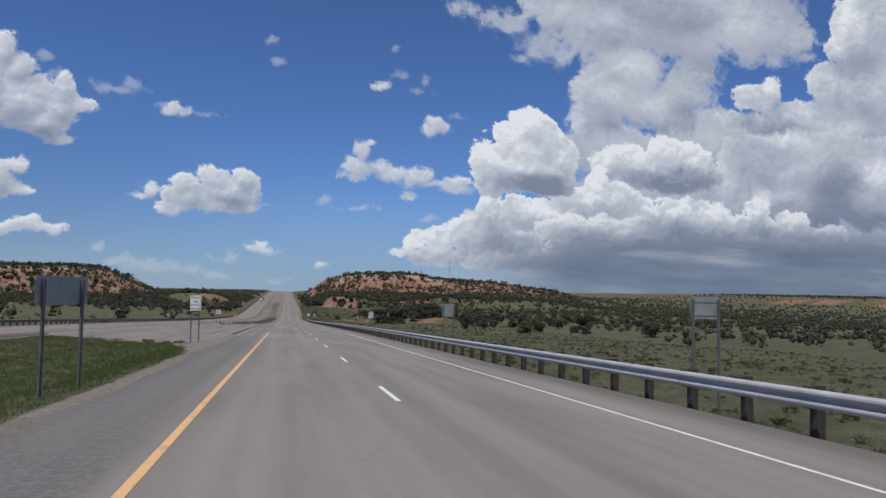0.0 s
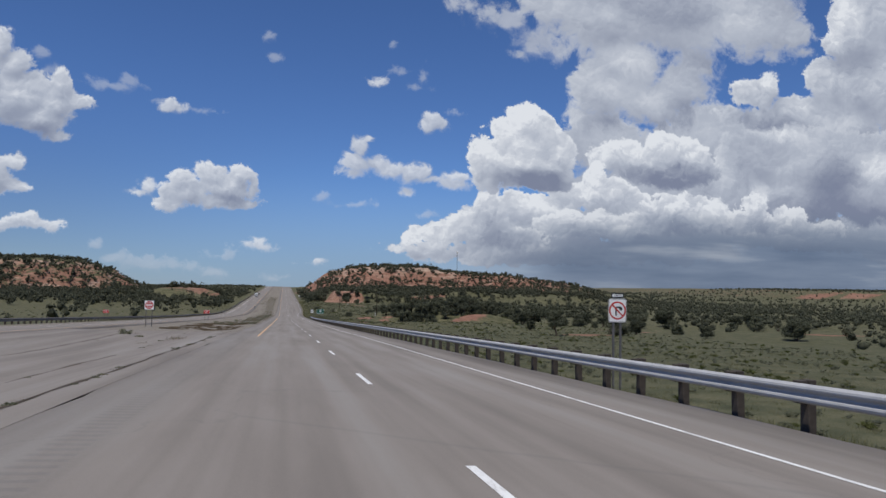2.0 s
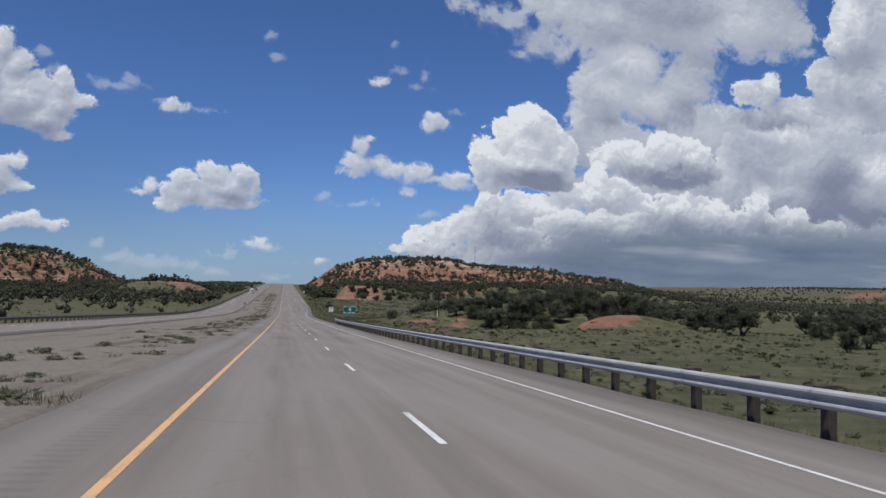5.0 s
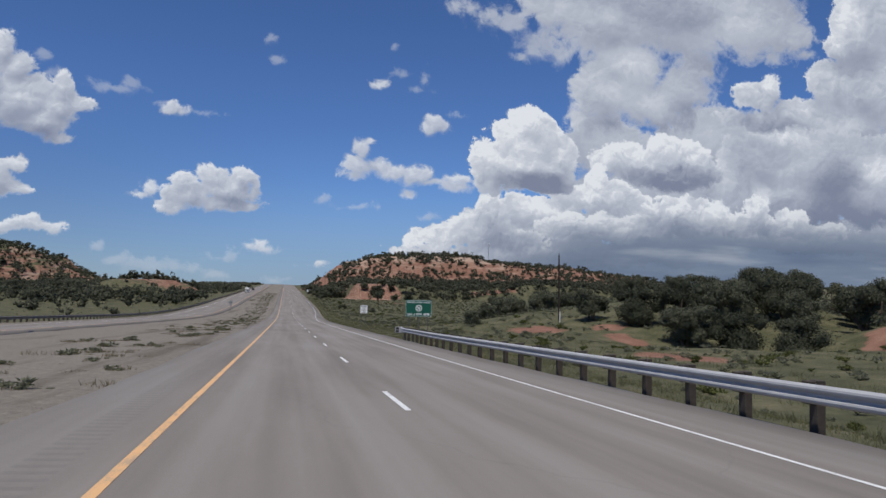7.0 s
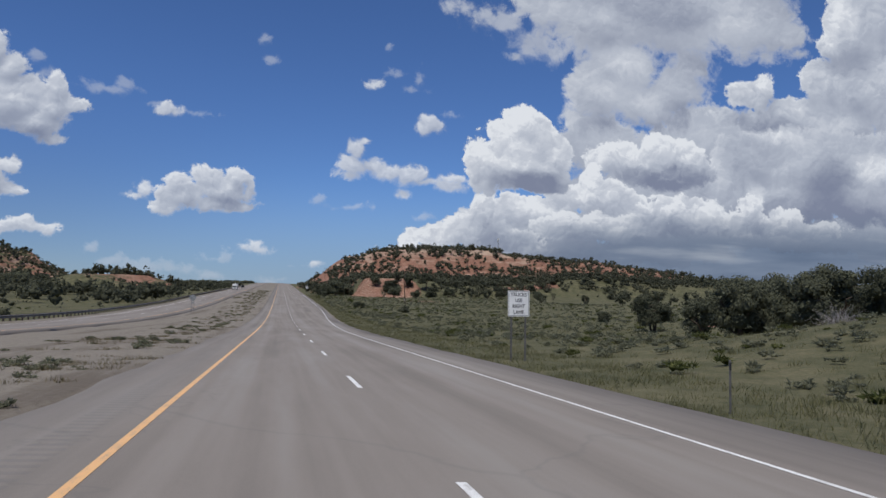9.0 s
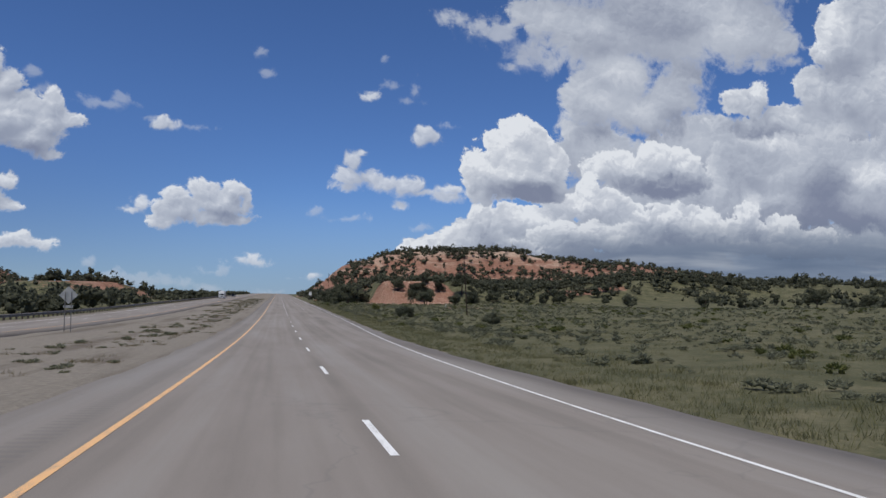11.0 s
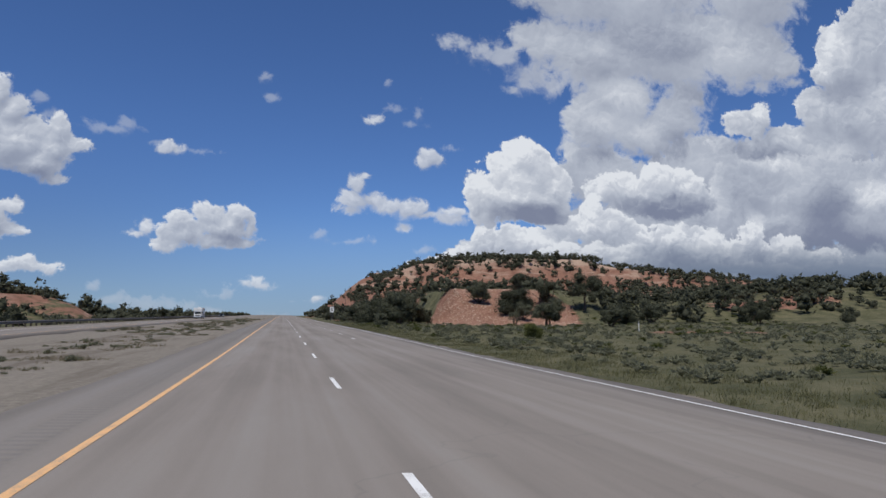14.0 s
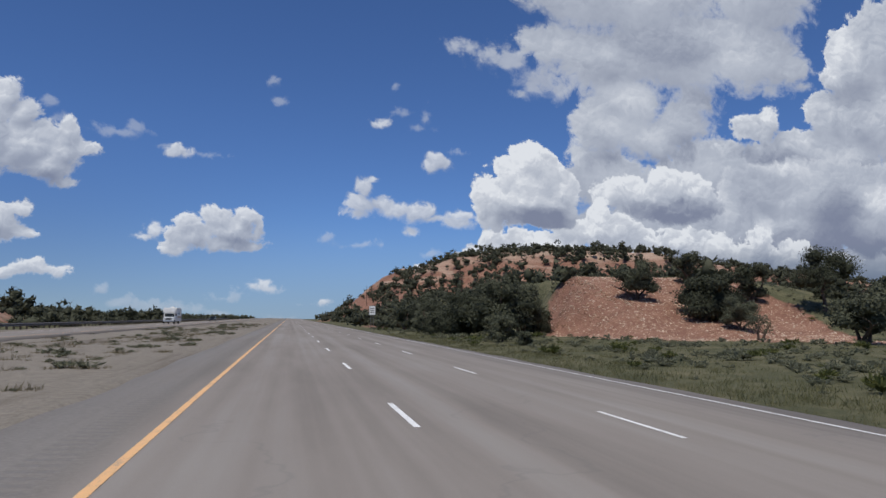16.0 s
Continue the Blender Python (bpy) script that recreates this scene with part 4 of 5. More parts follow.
def sign(label, x, y, w, h, middle, posts, mat, back=False, turn=0.0, post_mat=None):
    """A plate w by h whose middle stands that high over the ground, on its posts. Returns the thing and its plate."""
    z = float(terrain(x, y))
    root = thing("road_sign", (x, y, z), label, "road sign", rz=(180 if back else 0) + turn)
    bm = plate_bm(w, h)
    bmesh.ops.translate(bm, vec=(0, 0, middle), verts=bm.verts)
    p = part("plate", bm, mat, root)
    for px in posts:
        bm = bmesh.new()
        foot = -0.6 - 0.2
        box(bm, px - .026, px + .026, .004, .044, foot, middle + h / 2 - .06)
        box(bm, px - .040, px + .040, .044, .050, foot, middle + h / 2 - .06)
        part("post", bm, post_mat or DULL_STEEL, root)
    if back:
        for s in (-h * .3, h * .3):
            bm = bmesh.new()
            box(bm, -w / 2 + .03, w / 2 - .03, .0005, .012, middle + s - .03, middle + s + .03)
            part("brace", bm, SIGN_BACK, root)
    return root, p


def border(p, w, h, middle, mat, inset=0.03, band=0.018):
    """A raised rim line round a plate."""
    bm = bmesh.new()
    for x0, x1, z0, z1 in ((-w / 2 + inset, w / 2 - inset, h / 2 - inset - band, h / 2 - inset), (-w / 2 + inset, w / 2 - inset, -h / 2 + inset, -h / 2 + inset + band),
                           (-w / 2 + inset, -w / 2 + inset + band, -h / 2 + inset + band, h / 2 - inset - band), (w / 2 - inset - band, w / 2 - inset, -h / 2 + inset + band, h / 2 - inset - band)):
        box(bm, x0, x1, -.0055, -.0042, middle + z0, middle + z1)
    part("border", bm, mat, p)


def disc(p, cx, cz, r0, r1, mat, name, y=-.0060, n=40):
    """A flat ring (or a disc, for r0 = 0) on a plate."""
    bm = bmesh.new()
    outer = [bm.verts.new((cx + r1 * math.cos(6.2832 * k / n), y, cz + r1 * math.sin(6.2832 * k / n))) for k in range(n)]
    if r0:
        inner = [bm.verts.new((cx + r0 * math.cos(6.2832 * k / n), y, cz + r0 * math.sin(6.2832 * k / n))) for k in range(n)]
        for k in range(n):
            bm.faces.new((outer[k], outer[(k + 1) % n], inner[(k + 1) % n], inner[k]))
    else:
        bm.faces.new(outer)
    bmesh.ops.recalc_face_normals(bm, faces=bm.faces)
    part(name, bm, mat, p)


def bar(p, cx, cz, w, h, mat, name="bar", y=-.0066, turn=0.0):
    bm = bmesh.new()
    box(bm, -w / 2, w / 2, -.0008, .0008, -h / 2, h / 2, Matrix.Translation((cx, y, cz)) @ pose(0, 0, 0, 0, turn, 0))
    part(name, bm, mat, p)


# backs of signs for the other direction
sign("bare metal back of a sign on two posts in grass", -6.45, 15.6, 1.75, .55, over_road(-6.45, 15.6, 2.06), (-.65, .65), SIGN_BACK, back=True, turn=74)
sign("bare metal back of a sign on posts behind guardrail", 8.6, 17.6, .80, .58, over_road(8.6, 17.6, 1.95), (-.36, .36), SIGN_BACK, back=True, turn=-3)
sign("bare metal back of a sign on posts behind guardrail", 8.55, 48.6, .86, .86, over_road(8.55, 48.6, 2.08), (-.36, .36), SIGN_BACK, back=True)

# crossover notice
w, h, mid = .66, .96, over_road(-7.75, 49, 2.33)
root, p = sign("white crossover notice with black lettering on two steel posts", -7.75, 49.0, w, h, mid, (-.24, .24), SIGN_WHITE)
border(p, w, h, mid, SIGN_BLACK)
for words, zz, size, sq in (("OFFICIAL", .33, .15, .85), ("USE", .10, .20, 1.0), ("ONLY", -.12, .20, 1.0), ("CROSSOVER", -.35, .13, .76)):
    letters(words, size, SIGN_BLACK, p, mid + zz, squeeze=sq)

# one way and no right turn
w, h, mid = .60, .74, over_road(8.3, 92.2, 1.76)
root, p = sign("white turn prohibition sign with red ring and arrow plate", 8.3, 92.2, w, h, mid, (-.12, .12), SIGN_WHITE)
border(p, w, h, mid, SIGN_BLACK, .015, .010)
disc(p, 0, mid, .235, .285, SIGN_RED, "ring", -.0072)
bar(p, -.05, mid - .03, .05, .27, SIGN_BLACK, "arrow_shaft", -.0056)
bar(p, .03, mid + .10, .17, .05, SIGN_BLACK, "arrow_bend", -.0052)
bar(p, .11, mid + .06, .10, .09, SIGN_BLACK, "arrow_head", -.0048, 45)
bar(p, 0, mid, .48, .045, SIGN_RED, "slash", -.0082, 45)
bm = plate_bm(.42, .16, .015)
bmesh.ops.translate(bm, vec=(0, 0, mid + .47), verts=bm.verts)
arrow = part("one_way_plate", bm, SIGN_BLACK, root, "black one way arrow plate")
bar(arrow, .03, mid + .47, .30, .075, SIGN_WHITE, "arrow_body", -.0056)
bar(arrow, -.13, mid + .47, .09, .09, SIGN_WHITE, "arrow_tip", -.0050, 45)
letters("ONE WAY", .06, SIGN_BLACK, arrow, mid + .47, .03, -.0080)


def do_not_enter(x, y):
    w = h = .84
    mid = over_road(x, y, 2.31)
    root, p = sign("white do not enter sign with red disc on two posts", x, y, w, h, mid, (-.27, .27), SIGN_WHITE)
    disc(p, 0, mid, 0, .37, SIGN_RED, "disc", -.0050)
    bar(p, 0, mid, .58, .12, SIGN_WHITE, "bar", -.0064)
    letters("DO NOT", .13, SIGN_WHITE, p, mid + .19, 0, -.0066)
    letters("ENTER", .13, SIGN_WHITE, p, mid - .19, 0, -.0066)


do_not_enter(-14.5, 145.6)


def wrong_way(x, y, level, label):
    w, h, mid = 1.0, .62, over_road(x, y, level)
    root, p = sign(label, x, y, w, h, mid, (-.30, .30), SIGN_RED)
    border(p, w, h, mid, SIGN_WHITE)
    letters("WRONG", .21, SIGN_WHITE, p, mid + .12)
    letters("WAY", .21, SIGN_WHITE, p, mid - .13)


wrong_way(-15.5, 210.5, 1.85, "red wrong way sign on two posts in the median")
wrong_way(-33.9, 217.0, 1.80, "red wrong way sign on two posts beyond the far guardrail")

# diamond warning sign seen from behind
x, y = -15.3, 438.2
root = thing("road_sign", (x, y, float(terrain(x, y))), "grey back of a diamond warning sign on two posts", "road sign", rz=180)
bm = plate_bm(.86, .86, .04)
bmesh.ops.transform(bm, matrix=Matrix.Translation((0, 0, 2.5)) @ pose(0, 0, 0, 0, 45, 0), verts=bm.verts)
part("plate", bm, SIGN_BACK, root)
for px in (-.2, .2):
    bm = bmesh.new()
    box(bm, px - .025, px + .025, .005, .045, -.5, 2.7)
    part("post", bm, DULL_STEEL, root)
bm = bmesh.new()
box(bm, -.3, .3, .003, .012, 1.62, 1.80)
part("lower_plate", bm, SIGN_BACK, root)

# drunk driving notice
w, h, mid = 2.36, 1.50, over_road(9.65, 311, 2.07)
root, p = sign("green guide sign with white lettering and emblem on three posts", 9.65, 311.0, w, h, mid, (-.85, 0, .85), SIGN_GREEN)
border(p, w, h, mid, SIGN_WHITE, .04, .022)
letters("REPORT DRUNK DRIVERS", .19, SIGN_WHITE, p, mid + .53, squeeze=.98)
letters("DIAL # DWI", .27, SIGN_WHITE, p, mid - .53, -.38, squeeze=.92)
for k in range(4):
    bar(p, .50 + .145 * k, mid - .53, .09, .20, SIGN_WHITE, "bar")
disc(p, .02, mid + .02, .22, .29, SIGN_WHITE, "ring")
bar(p, .02, mid + .02, .055, .42, SIGN_WHITE, "slash", -.0072, 38)
bar(p, -.05, mid + .05, .10, .20, SIGN_WHITE, "glass", -.0078, -18)
bar(p, .10, mid - .04, .10, .18, SIGN_WHITE, "bottle", -.0084, 12)

# trucks use right lane
w, h, mid = .98, 1.12, over_road(8.4, 345.8, 2.06)
root, p = sign("white truck lane notice with black lettering on two posts", 8.4, 345.8, w, h, mid, (-.32, .32), SIGN_WHITE)
border(p, w, h, mid, SIGN_BLACK)
for words, zz in (("TRUCKS", .38), ("USE", .13), ("RIGHT", -.12), ("LANE", -.38)):
    letters(words, .22, SIGN_BLACK, p, mid + zz, squeeze=.9)

# a small notice by the far hill
w, h, mid = .92, 1.32, over_road(10.2, 662.2, 2.58)
root, p = sign("white notice with black bars on a post below the hill", 10.2, 662.2, w, h, mid, (-.2, .2), SIGN_WHITE)
border(p, w, h, mid, SIGN_BLACK)
for k in range(3):
    bar(p, 0, mid + .3 - .28 * k, .55, .12, SIGN_BLACK)


def marker_post(x, y, tall, mat, label, half=.05):
    root = thing("marker_post", (x, y, float(terrain(x, y))), label, "marker post")
    bm = bmesh.new()
    box(bm, -half, half, -.012, .012, -.4, tall)
    bmesh.ops.bevel(bm, geom=list(bm.edges), offset=.006, segments=1, affect="EDGES")
    part("post", bm, mat, root)
    bm = bmesh.new()
    box(bm, -half * .9, half * .9, -.018, -.0125, tall - .22, tall - .06)
    part("reflector", bm, SIGN_BLACK, root)


marker_post(29.4, 327.6, 1.6, SIGN_WHITE, "white plastic marker post beside the pole")
marker_post(7.65, 329.2, 1.15, DULL_STEEL, "thin dark steel delineator post in the verge", .024)
marker_post(10.1, 495.2, 1.05, DULL_STEEL, "thin dark steel delineator post in the grass", .024)
marker_post(40.0, 566.0, 1.2, SIGN_WHITE, "white marker post on the red bank")


# ---------------------------------------------------------------- plants
RNG = np.random.default_rng(7)


def ico(level):
    bm = bmesh.new()
    bmesh.ops.create_icosphere(bm, subdivisions=level, radius=1.0)
    v = np.array([p.co[:] for p in bm.verts])
    f = np.array([[p.index for p in t.verts] for t in bm.faces])
    bm.free()
    return v, f


ICO1, ICO2 = ico(1), ico(2)


def blobs_of(rng, n, wide, tall, base):
    """Overlapping lumps that give a crown its outline."""
    out = []
    for k in range(n):
        a, r = rng.uniform(0, 6.283), wide * 0.5 * math.sqrt(rng.uniform(0.02, 0.55))
        h = base + (tall - base) * rng.uniform(0.12, 0.80)
        s = wide * rng.uniform(0.13, 0.27) * (1.15 - 0.4 * (h - base) / (tall - base))
        out.append((r * math.cos(a), r * math.sin(a), h, s, s * rng.uniform(0.7, 0.95)))
    return out


def tufts(rng, blobs, count, size):
    """Small bent leaf tufts over and inside the lumps, as corners and triangles."""
    b = np.array(blobs)
    w = b[:, 3] ** 2
    k = rng.choice(len(b), count, p=w / w.sum())
    d = rng.normal(size=(count, 3))
    d /= np.linalg.norm(d, axis=1)[:, None]
    d[:, 2] = np.where(d[:, 2] < -0.55, -d[:, 2], d[:, 2])
    r = rng.uniform(0.50, 1.12, count)
    c = b[k, :3] + d * np.stack([b[k, 3], b[k, 3], b[k, 4]], 1) * r[:, None]
    a = np.cross(d, rng.normal(size=(count, 3)))
    a /= np.linalg.norm(a, axis=1)[:, None]
    n2 = np.cross(a, d + 0.6 * rng.normal(size=(count, 3)))
    n2 /= np.linalg.norm(n2, axis=1)[:, None]
    s = size * rng.uniform(0.6, 1.4, count)[:, None]
    v = np.stack([c - a * s * .5, c + a * s * .5, c + n2 * s * .9 + d * s * .25], 1).reshape(-1, 3)
    return v, np.arange(count * 3).reshape(-1, 3)


def join(pieces):
    vs, fs, o = [], [], 0
    for v, f in pieces:
        vs.append(v), fs.append(f + o)
        o += len(v)
    return np.concatenate(vs), np.concatenate(fs)


def cores(rng, blobs, shape, scale):
    out = []
    for x, y, z, s, h in blobs:
        v = shape[0] * (1 + 0.22 * rng.normal(size=(len(shape[0]), 1)))
        out.append((v * np.array([s, s, h]) * scale + np.array([x, y, z]), shape[1]))
    return out


def trunk_bm(rng, tall, spread_to, stems, thick=.16, lean=.35):
    bm = bmesh.new()
    for k in range(stems):
        a = 6.283 * k / stems + rng.uniform(0, 1)
        p, r = Vector((0.08 * math.cos(a), 0.08 * math.sin(a), -0.25)), thick * rng.uniform(.8, 1.2)
        d = Vector((lean * math.cos(a), lean * math.sin(a), 1.0))
        for j in range(4):
            q = p + d.normalized() * tall * rng.uniform(.16, .22)
            tube(bm, p, q, r, r * .74, 6, cap=False)
            if j > 0:
                e = rng.uniform(0, 6.283)
                tube(bm, q, q + Vector((math.cos(e), math.sin(e), .45)) * spread_to * rng.uniform(.15, .3), r * .5, r * .18, 5, cap=False)
            p, r = q, r * .74
            d = d + Vector(rng.uniform(-.5, .5, 3))
            d.z = max(d.z, .5)
    return bm


def juniper(seed, wide, tall, leaves, size, base=.06, lumps=20, heart=.60, label="dark green juniper with a dense rounded crown on dry range land"):
    """A pinyon or juniper: a forked trunk and a dense uneven crown that begins at a share of its height."""
    rng = np.random.default_rng(seed)
    root = thing("juniper_tree", (0, 0, 0), label, "tree", "junipers on the range")
    part("trunk", trunk_bm(rng, tall, wide * .9, 1, .24, .1) if base > .3 else trunk_bm(rng, tall, wide * .5, 2 + seed % 2), BARK, root)
    b = blobs_of(rng, lumps, wide, tall, tall * base)
    me = smooth(raw_mesh("crown", *join((cores(rng, b, ICO1, heart) if heart else []) + [tufts(rng, b, leaves, size)])))
    me.materials.append(NEEDLES)
    crown = new("crown", me)
    crown.parent = root
    return root


def up(x, y):
    return float(terrain(x, y))


KINDS = [juniper(11, 4.6, 4.0, 7500, .155), juniper(12, 5.6, 4.4, 9000, .16), juniper(13, 4.0, 4.8, 7500, .155),
         juniper(14, 3.4, 2.9, 4800, .145), juniper(15, 6.0, 4.8, 9500, .165),
         juniper(16, 5.6, 5.6, 7500, .125, .36, 17, .45, "tall open pinyon with a bare twisted trunk"),
         juniper(17, 2.6, 2.8, 1100, .11, .18, 12, 0, "thin half-bare juniper with sparse foliage")]
# the first of each kind stands where the plan wants it
PLACES = [(21.2, 629.5, 4, 1.32), (18.0, 634.0, 1, 1.2), (24.5, 634.5, 0, 1.35), (27.5, 638.0, 3, 1.2), (16.8, 641.0, 0, .95), (14.8, 603.5, 3, .4), (17.5, 651.0, 2, 0.95), (42.7, 626.0, 1, 1.32), (45.0, 628.0, 4, 1.1),
          (38.5, 633.4, 0, 1.15), (41.8, 601.8, 0, 1.2), (38.9, 610.7, 6, 1.05), (59.5, 628.0, 5, 1.4), (-93.0, 604.0, 4, 1.35), (-103.0, 608.0, 1, 1.35), (-97.5, 612.0, 4, 1.4), (-70.0, 560.0, 0, 1.1), (-118.0, 596.0, 4, 1.3), (-130.0, 604.0, 1, 1.3), (48.4, 591.3, 0, 1.0), (52.5, 632.0, 2, 1.1), (27.0, 654.0, 1, .9),
          (55.0, 322.0, 4, 1.1), (60.0, 326.5, 1, 1.1), (64.5, 322.0, 0, 1.15), (58.0, 331.0, 4, 1.15), (50.5, 327.0, 1, 1.05), (66.0, 332.5, 2, 1.2), (71.5, 324.0, 4, 1.1), (53.0, 376.0, 0, 1.1), (60.0, 386.0, 1, 1.2),
          (44.0, 621.0, 0, .9), (58.0, 606.0, 1, 1.0), (66.0, 612.0, 0, 1.1), (88.0, 611.0, 4, 1.0), (80.0, 603.0, 2, .9), (49.0, 640.0, 2, 1.0),
          (37.0, 313.0, 4, 1.0), (41.0, 310.0, 1, 1.0), (36.6, 322.5, 1, 1.05), (39.5, 320.5, 2, 1.0), (33.3, 327.5, 0, 1.0), (21.0, 336.0, 3, .75),
          (31.8, 369.6, 2, .76), (36.0, 370.6, 4, 1.0), (38.8, 374.0, 1, 1.0), (41.0, 366.5, 2, 1.2), (45.0, 364.0, 4, 1.0), (38.6, 390.0, 0, .95), (46.0, 419.0, 3, .62), (47.5, 378.0, 4, 1.15), (52.0, 384.0, 1, 1.15), (57.0, 378.0, 0, 1.2), (49.5, 369.0, 5, 1.0), (54.8, 419.0, 0, .9),
          (46.0, 345.0, 2, .85), (50.0, 350.0, 0, .95), (55.0, 346.0, 4, .85), (60.0, 352.0, 1, .9), (43.5, 352.5, 0, .8), (52.0, 334.0, 1, .9), (58.0, 333.0, 0, .9),
          (64.0, 340.0, 4, 1.0), (70.0, 330.0, 2, 1.0), (47.0, 328.0, 0, 1.0), (44.0, 318.0, 4, 1.05), (48.5, 321.5, 1, 1.05), (52.0, 315.5, 0, 1.1), (57.0, 312.0, 2, 1.15),
          (45.5, 307.0, 1, .95), (62.0, 318.0, 4, 1.0), (67.0, 309.0, 0, 1.1), (74.0, 316.0, 1, 1.0), (72.0, 299.0, 2, .9), (80.0, 306.0, 4, 1.0), (67.0, 386.0, 4, 1.0), (71.0, 378.0, 0, 1.0),
          (66.0, 276.0, 0, 1.15), (70.5, 287.5, 4, .9), (88.0, 285.5, 1, .9), (75.0, 270.0, 3, 1.1), (96.0, 300.0, 0, 1.0), (84.0, 345.0, 1, 1.1), (57.0, 366.0, 2, 1.1), (90.0, 366.0, 4, 1.0),
          (15.2, 611.0, 3, .9), (17.0, 655.0, 0, .9), (16.0, 668.0, 2, .8), (18.5, 680.0, 1, .8), (15.5, 692.0, 3, 1.0), (20.0, 703.0, 0, .9), (17.5, 716.0, 2, .8), (15.0, 640.0, 3, 1.0),
          (24.0, 652.0, 1, .9), (22.0, 668.0, 4, .75), (26.5, 688.0, 0, .9), (-76.0, 489.0, 4, .9), (-60.0, 668.0, 3, .9), (-63.0, 674.0, 0, .8), (-85.0, 536.0, 0, 1.0)]


def place_junipers():
    rng = np.random.default_rng(21)
    spots = list(PLACES)
    taken = [(x, y) for x, y, _, _ in spots]
    tries = 0
    while len(spots) < 185 and tries < 20000:
        tries += 1
        x, y = rng.uniform(20, 150), rng.uniform(215, 690)
        thick = 0.9 * ss(42, 80, x) if y < 560 else 0.5 * ss(30, 60, x) + .35
        if 395 < y < 585:
            thick = thick * ss(62, 130, x)
        if y > 575 and x < 63 and y < 650:
            continue
        if x < 40 or rng.uniform() > thick or min((x - a) ** 2 + (y - b) ** 2 for a, b in taken) < 14:
            continue
        spots.append((x, y, int(rng.choice([0, 1, 2, 3, 4, 5, 6], p=[.2, .2, .17, .17, .16, .05, .05])), rng.uniform(.6, 1.15)))
        taken.append((x, y))
    first = set()
    for x, y, k, s in spots:
        m = pose(x, y, up(x, y) - .06, 0, 0, rng.uniform(0, 360))
        if k in first:
            ob = copy_thing(KINDS[k], m)
        else:
            ob = KINDS[k]
            ob.matrix_basis = m
            first.add(k)
        s = s * rng.uniform(.95, 1.05)
        ob.scale = (s, s, s * rng.uniform(.9, 1.1))


place_junipers()


def scatter(name, shapes, spots, mat, label, category):
    """Many small plants as one object: shapes are (corners, triangles), spots are rows of x, y, size, turn."""
    pieces = []
    z = terrain(spots[:, 0], spots[:, 1])
    pick = RNG.integers(len(shapes), size=len(spots))
    for (x, y, s, a), h, k in zip(spots, z, pick):
        v, f = shapes[k]
        c, d = math.cos(a) * s, math.sin(a) * s
        pieces.append((np.stack([v[:, 0] * c - v[:, 1] * d + x, v[:, 0] * d + v[:, 1] * c + y, v[:, 2] * s + h - .03], 1), f))
    me = raw_mesh(name, *join(pieces))
    me.materials.append(mat)
    return tagged(new(name, me), label, category, kind="stuff")


def far_tree(seed):
    rng = np.random.default_rng(seed)
    b = blobs_of(rng, 4, 4.2, 3.6, .2)[:4]
    b = [(x, y, z, s * 1.25, h * 1.25) for x, y, z, s, h in b]
    return join(cores(rng, b[:3], ICO1, .72) + [tufts(rng, b, 64, .56)])


def speck_tree(seed):
    rng = np.random.default_rng(seed)
    b = [(rng.uniform(-.7, .7), rng.uniform(-.7, .7), rng.uniform(1.0, 2.0), rng.uniform(1.1, 1.6), rng.uniform(1.0, 1.5)) for _ in range(2)]
    return join(cores(rng, b[:1], ICO1, 1.1) + [tufts(rng, b, 18, 1.0)])


